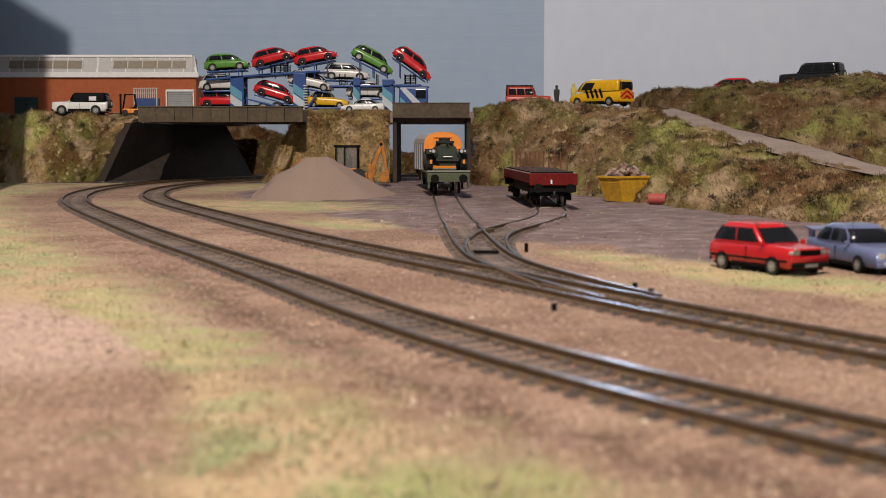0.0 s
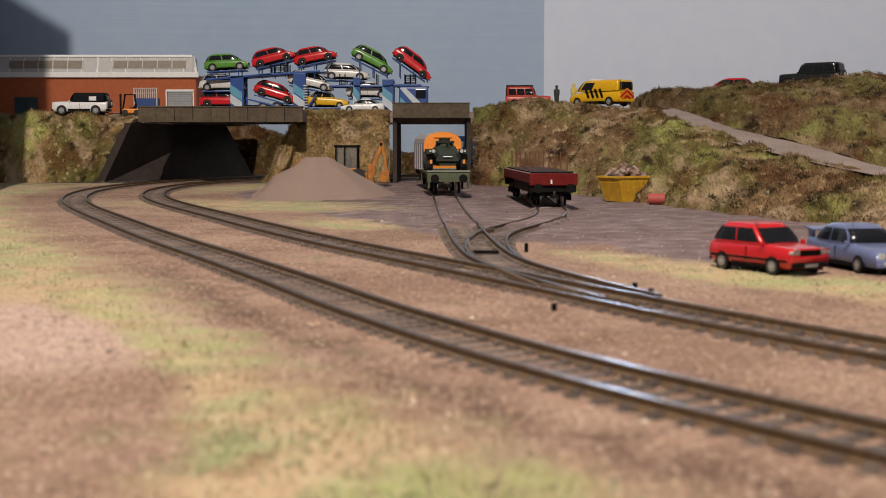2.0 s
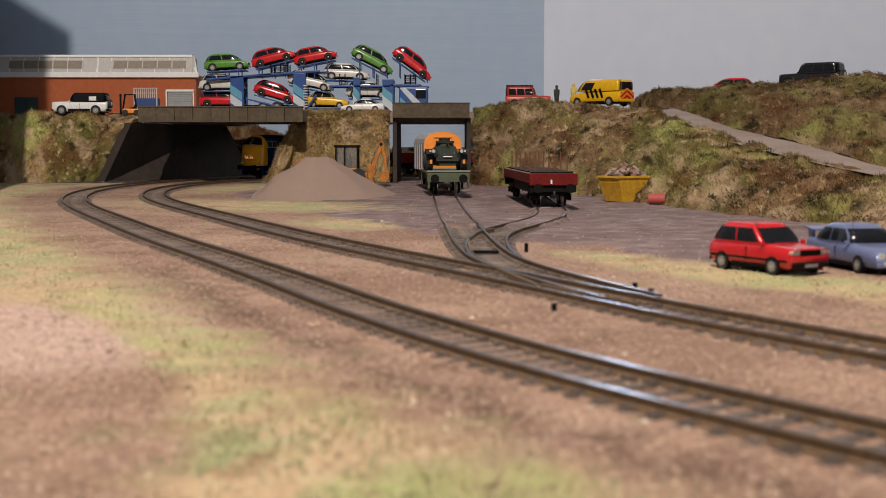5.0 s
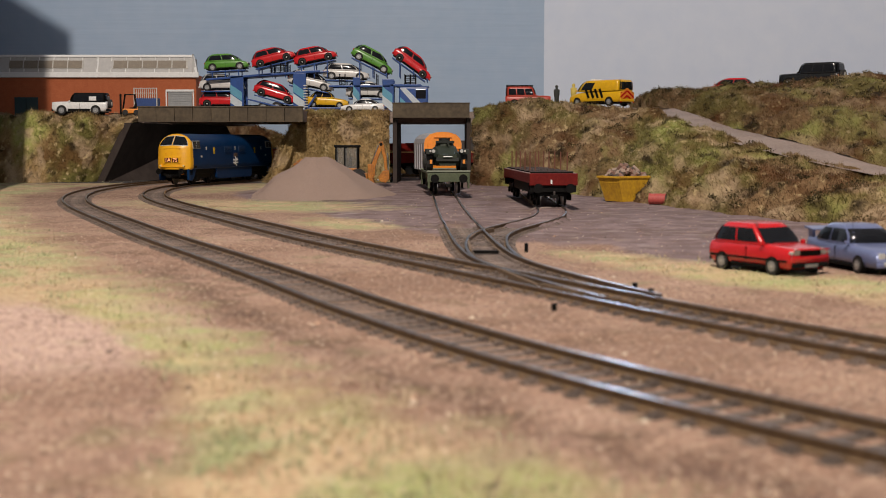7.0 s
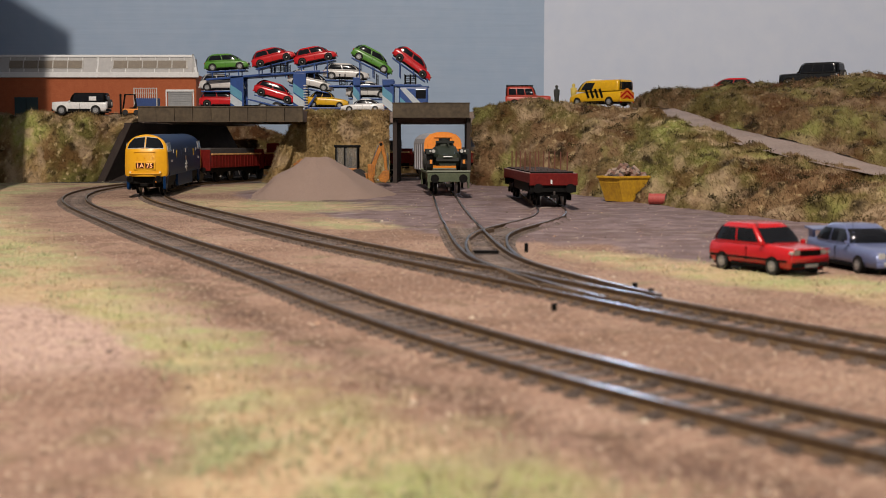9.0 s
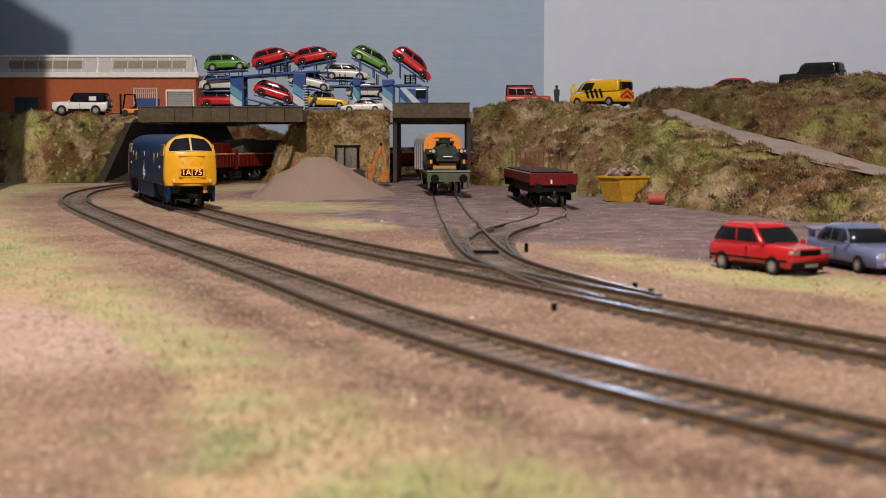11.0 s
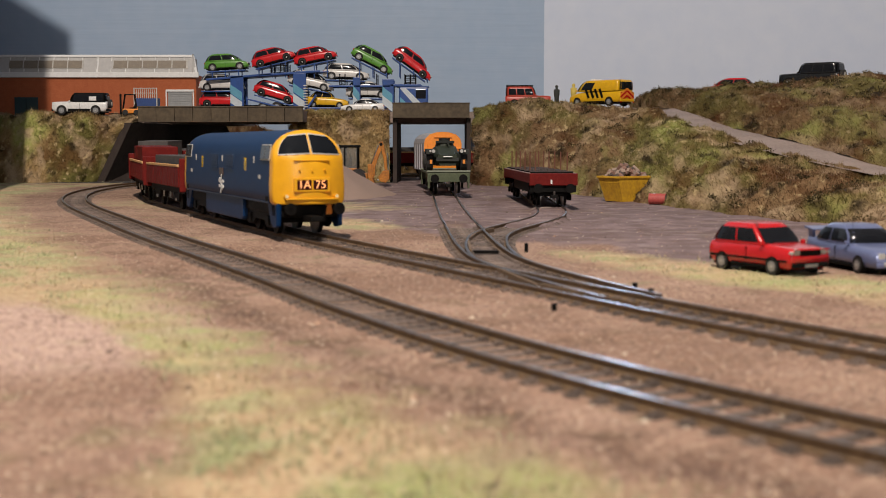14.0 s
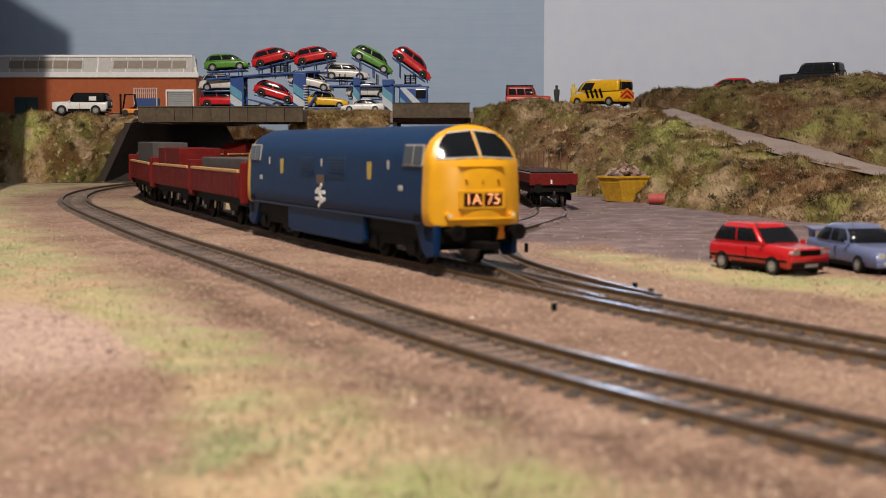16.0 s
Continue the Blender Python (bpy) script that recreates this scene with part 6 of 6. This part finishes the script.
for e in (1, -1):
    part("end_plank", box(e * BL / 2 - 0.0008, e * BL / 2 + 0.0008, -0.0172, 0.0172, 0.0150, 0.0236, 0.0004), M_WAGONRED, bw)
    part("headstock", box(e * (BL / 2 - 0.002) - 0.0010, e * (BL / 2 - 0.002) + 0.0010, -0.0165, 0.0165, 0.0100, 0.0150, 0.0004), M_BLACK, bw)
    part("end_tag", box(e * (BL / 2 + 0.0011) - 0.0003, e * (BL / 2 + 0.0011) + 0.0003, -0.0022, -0.0010, 0.0160, 0.0190), M_WHITE, bw, "white label tag")
for i, x in enumerate(np.linspace(-0.085, 0.085, 6)):
    b = part("bolster", box(x - 0.0020, x + 0.0020, -0.0155, 0.0155, 0.0196, 0.0245, 0.0004), M_BLACK, bw)
    part("bolster_top", box(x - 0.0021, x + 0.0021, -0.0156, 0.0156, 0.0245, 0.0249, 0.0001), mat("bolster_dust", (0.09, 0.065, 0.06), rough=0.8), b)
    for y in (-0.0115, 0.0115):
        part("stanchion", cyl(0.00050, (x, y, 0.0240), (x + 0.0004 * (i % 2), y, 0.0385), 8), mat("stanchion_rust", (0.16, 0.06, 0.035), rough=0.8), b)
for x in (-0.072, 0.072):
    bg = part("bogie", box(x - 0.019, x + 0.019, -0.0118, 0.0118, 0.0070, 0.0120, 0.0006), M_BLACK, bw)
    for s in (1, -1):
        part("side_frame", prism([(x - 0.020, 0.0060), (x - 0.013, 0.0040), (x + 0.013, 0.0040), (x + 0.020, 0.0060), (x + 0.016, 0.0110), (x - 0.016, 0.0110)], s * 0.0118, s * 0.0134, 0.0003), M_BLACK, bg)
        for dx in (-0.012, 0.012):
            part("axle_box", cyl(0.0022, (x + dx, s * 0.0130, 0.0060), (x + dx, s * 0.0146, 0.0060), 12), M_BLACK, bg)
running_gear(bw, BL, (-0.084, -0.060, 0.060, 0.084), 0.0056)

# ---- skip with rubble, and a drum ----
SKY = 0.962
sk = thing("waste_skip", pose(0.1415, SKY, level(SKY) + GROUND, 0, 0, 36), "scuffed yellow waste skip heaped with rubble", "skip")
M_SKIP = mat("scuffed_skip_yellow", (0.62, 0.36, 0.02), (0.46, 0.24, 0.02), rough=0.6, scale=120)
bm = bmesh.new()
lo = [(-0.0125, -0.0095), (0.0125, -0.0095), (0.0125, 0.0095), (-0.0125, 0.0095)]
hi = [(-0.0190, -0.0115), (0.0190, -0.0115), (0.0190, 0.0115), (-0.0190, 0.0115)]
A = [bm.verts.new((x, y, 0.0002)) for x, y in lo]
B = [bm.verts.new((x, y, 0.0155)) for x, y in hi]
C = [bm.verts.new((x * 0.93, y * 0.91, 0.0155)) for x, y in hi]
D = [bm.verts.new((x * 0.93, y * 0.91, 0.0120)) for x, y in hi]
bm.faces.new(A[::-1])
bm.faces.new(D)
for i in range(4):
    j = (i + 1) % 4
    bm.faces.new((A[i], A[j], B[j], B[i]))
    bm.faces.new((B[i], B[j], C[j], C[i]))
    bm.faces.new((C[i], C[j], D[j], D[i]))
part("tub", bm, M_SKIP, sk)
for s in (1, -1):
    part("rim", box(-0.0195, 0.0195, s * 0.0115 - 0.0008, s * 0.0115 + 0.0008, 0.0148, 0.0162, 0.0003), M_SKIP, sk)
    part("end_rim", box(s * 0.0190 - 0.0008, s * 0.0190 + 0.0008, -0.0107, 0.0107, 0.0149, 0.0161, 0.0003), M_SKIP, sk)
sk.scale = (1.0, 1.0, 1.22)
rng = random.Random(12)
RUB = [mat("rubble_brick", (0.20, 0.11, 0.085), (0.28, 0.17, 0.13), rough=0.95), mat("rubble_dark", (0.07, 0.055, 0.05), (0.12, 0.09, 0.08), rough=0.95), mat("rubble_pale", (0.34, 0.25, 0.20), rough=0.95)]
rb_ = []
for k in range(6):
    x, y, z = rng.uniform(0.001, 0.003), rng.uniform(0.0008, 0.002), rng.uniform(0.0006, 0.0015)
    rb_.append(mesh_of("lump", box(-x, x, -y, y, -z, z, 0.0002), RUB[k % 3]))
for k in range(110):
    x, y = rng.uniform(-0.0160, 0.0160), rng.uniform(-0.0090, 0.0090)
    hgt = 0.0145 + 0.0090 * max(0, 1 - (x / 0.018) ** 2) * max(0, 1 - (y / 0.011) ** 2) * rng.uniform(0.5, 1)
    o = new("lump", rng.choice(rb_))
    o.parent, o.matrix_basis = sk, pose(x, y, hgt, rng.uniform(-40, 40), rng.uniform(-40, 40), rng.uniform(0, 180))
dy = 0.918
dr = thing("oil_drum", pose(0.1585, dy, level(dy) + GROUND + 0.0040, 0, 0, -20), "faded red oil drum lying on its side", "drum")
part("barrel", cyl(0.0040, (-0.0058, 0, 0), (0.0058, 0, 0), 26), mat("faded_drum_red", (0.42, 0.075, 0.06), (0.35, 0.055, 0.05), rough=0.6), dr)
for x in (-0.0058, -0.002, 0.002, 0.0058):
    part("hoop", cyl(0.00425, (x - 0.0003, 0, 0), (x + 0.0003, 0, 0), 26), mat("faded_drum_red", (0.42, 0.07, 0.06)), dr)
part("lid", cyl(0.0036, (0.0056, 0, 0), (0.0062, 0, 0), 22), mat("drum_grey", (0.25, 0.20, 0.18), rough=0.7), dr)

# ---- point pegs and turnout details ----
for x, y, hh in ((0.0345, 0.5130, 0.0028), (0.0600, 0.3560, 0.0022), (0.0300, 0.3330, 0.0008), (0.0590, 0.3800, 0.0012)):
    tagged(part("track_peg", cyl(0.0008, (x, y, GROUND - 0.0004), (x, y, GROUND + hh + 0.0010), 10), M_BLACK), "small dark peg beside the turnout", "peg", "pegs by the turnout")
tagged(part("frog_bar", box(0.0120, 0.0225, 0.4990, 0.5006, -0.0022, -0.0006, 0.0002), M_BLACK), "dark crossing bar between turnout rails", "rail part", kind="structure")
for (x0, y0), (x1, y1) in (((0.0110, 0.501), (0.0112, 0.558)), ((0.0112, 0.558), (0.0165, 0.600)), ((0.0165, 0.600), (0.0255, 0.628)), ((0.016, 0.440), (0.029, 0.372)), ((0.030, 0.375), (0.052, 0.332))):
    L = math.hypot(x1 - x0, y1 - y0)
    tagged(part("check_rail", box(-0.0005, L + 0.0005, -0.0005, 0.0005, -0.0024, -0.0002, 0.0001), [M_RUST], at=pose(x0, y0, 0, 0, 0, math.degrees(math.atan2(y1 - y0, x1 - x0)))), "short rusty turnout rail", "rail", "turnout rails", kind="structure")


# ---- scatter on the ground: grass fibres, pebbles and clinker ----
def ground_scatter():
    rng = random.Random(77)
    G2 = GG.reshape(GP.shape[:2])
    V, Fc, MI = [], [], []
    rows, cols = G2.shape
    made = 0
    while made < 20000:
        i, j = rng.randrange(rows - 1), rng.randrange(8, cols - 8)
        g = G2[i, j]
        p = GP[i, j] + (GP[i + 1, j + 1] - GP[i, j]) * np.array([rng.random(), rng.random(), 0.5])
        f = noise.noise((p[0] * 35, p[1] * 35, 2)) * 0.8 + noise.noise((p[0] * 110, p[1] * 110, 6)) * 0.5
        if g < 0.25 or rng.random() > g * (0.55 + f):
            continue
        made += 1
        kind = 0 if noise.noise((p[0] * 25 + 4, p[1] * 25, 1)) + rng.gauss(0, 0.25) < 0.12 else 1
        for _ in range(3):
            h = rng.uniform(0.0010, 0.0030)
            d = np.array([rng.gauss(0, 0.8), rng.gauss(0, 0.8), 1.0])
            d *= h / np.linalg.norm(d)
            q = p + np.array([rng.gauss(0, 0.0015), rng.gauss(0, 0.0015), -0.0003])
            a = rng.uniform(0, 6.28)
            w = np.array([math.cos(a), math.sin(a), 0]) * rng.uniform(0.00010, 0.00022)
            k = len(V)
            V += [tuple(q - w), tuple(q + w), tuple(q + d)]
            Fc.append((k, k + 1, k + 2))
            MI.append(kind)
    me = bpy.data.meshes.new("static_grass")
    me.from_pydata(V, [], Fc)
    me.materials.append(mat("fibre_straw", (0.56, 0.46, 0.30), (0.43, 0.35, 0.22), rough=0.9, island=0.3, scale=30, spec=0.2))
    me.materials.append(mat("fibre_green", (0.27, 0.32, 0.17), (0.36, 0.38, 0.22), rough=0.9, island=0.3, scale=30, spec=0.2))
    me.polygons.foreach_set("material_index", MI)
    tagged(new("static_grass", me), "short pale straw and green static grass", "grass", kind="stuff")
    V, Fc, MI = [], [], []
    for n in range(30000):
        i, j = int(rows * rng.random() ** 0.8), rng.randrange(6, cols - 6)
        i = min(i, rows - 2)
        p = GP[i, j] + np.array([rng.gauss(0, 0.002), rng.gauss(0, 0.003), 0.0])
        s = rng.uniform(0.0002, 0.00045) * (2.4 if rng.random() < 0.012 else 1)
        kind = rng.choices((0, 1, 2), (5, 1.5, 2.2))[0]
        k = len(V)
        pts = [(1, 0, 0), (0, 1, 0), (-1, 0, 0), (0, -1, 0), (0.2, 0.1, 0.8)]
        V += [tuple(p + np.array(q) * s * rng.uniform(0.6, 1.3)) for q in pts]
        Fc += [(k, k + 1, k + 4), (k + 1, k + 2, k + 4), (k + 2, k + 3, k + 4), (k + 3, k, k + 4)]
        MI += [kind] * 4
    me = bpy.data.meshes.new("ballast_grains")
    me.from_pydata(V, [], Fc)
    for m in (mat("grain_tan", (0.36, 0.22, 0.15), (0.46, 0.30, 0.21), rough=0.9, island=0.35), mat("grain_pale", (0.72, 0.60, 0.46), rough=0.7, island=0.2), mat("grain_dark", (0.07, 0.05, 0.04), rough=0.9, island=0.3)):
        me.materials.append(m)
    me.polygons.foreach_set("material_index", MI)
    tagged(new("ballast_grains", me), "loose sandy ballast grains and dark clinker", "gravel", kind="stuff")


ground_scatter()


# ---- what moves: the train, along the inner track ----
def motions():
    knots = [(0.0, 1.89), (1.5, 1.76), (2.6, 1.665), (4.2, 1.490), (6.3, 1.274), (7.0, 1.204), (9.0, 1.026), (11.3, 0.795), (12.5, 0.680), (14.5, 0.507), (16.0, 0.382)]
    kt, ku = np.array(knots).T
    slope = np.gradient(ku, kt)

    def along(t):
        i = int(np.clip(np.searchsorted(kt, t) - 1, 0, len(kt) - 2))
        w = kt[i + 1] - kt[i]
        f = (t - kt[i]) / w
        return (ku[i] * (2 * f ** 3 - 3 * f * f + 1) + slope[i] * w * (f ** 3 - 2 * f * f + f) + ku[i + 1] * (3 * f * f - 2 * f ** 3) + slope[i + 1] * w * (f ** 3 - f * f))

    def put(u, half):
        a, b = INNER.at(u - half), INNER.at(u + half)
        za, zb = level(a[1]), level(b[1])
        yaw = math.degrees(math.atan2(a[1] - b[1], a[0] - b[0]))
        pitch = -math.degrees(math.atan2(za - zb, 2 * half))
        return pose((a[0] + b[0]) / 2, (a[1] + b[1]) / 2, (za + zb) / 2, 0, pitch, yaw)

    times = [round(0.5 * i, 2) for i in range(33)]
    walk(LOCO, [(t, put(along(t), 0.069)) for t in times])
    for i, (k, w) in enumerate(WAGONS):
        back = 0.121 + 0.0685 + i * 0.1375
        walk(w, [(t, put(along(t) + back, 0.036)) for t in times])


motions()
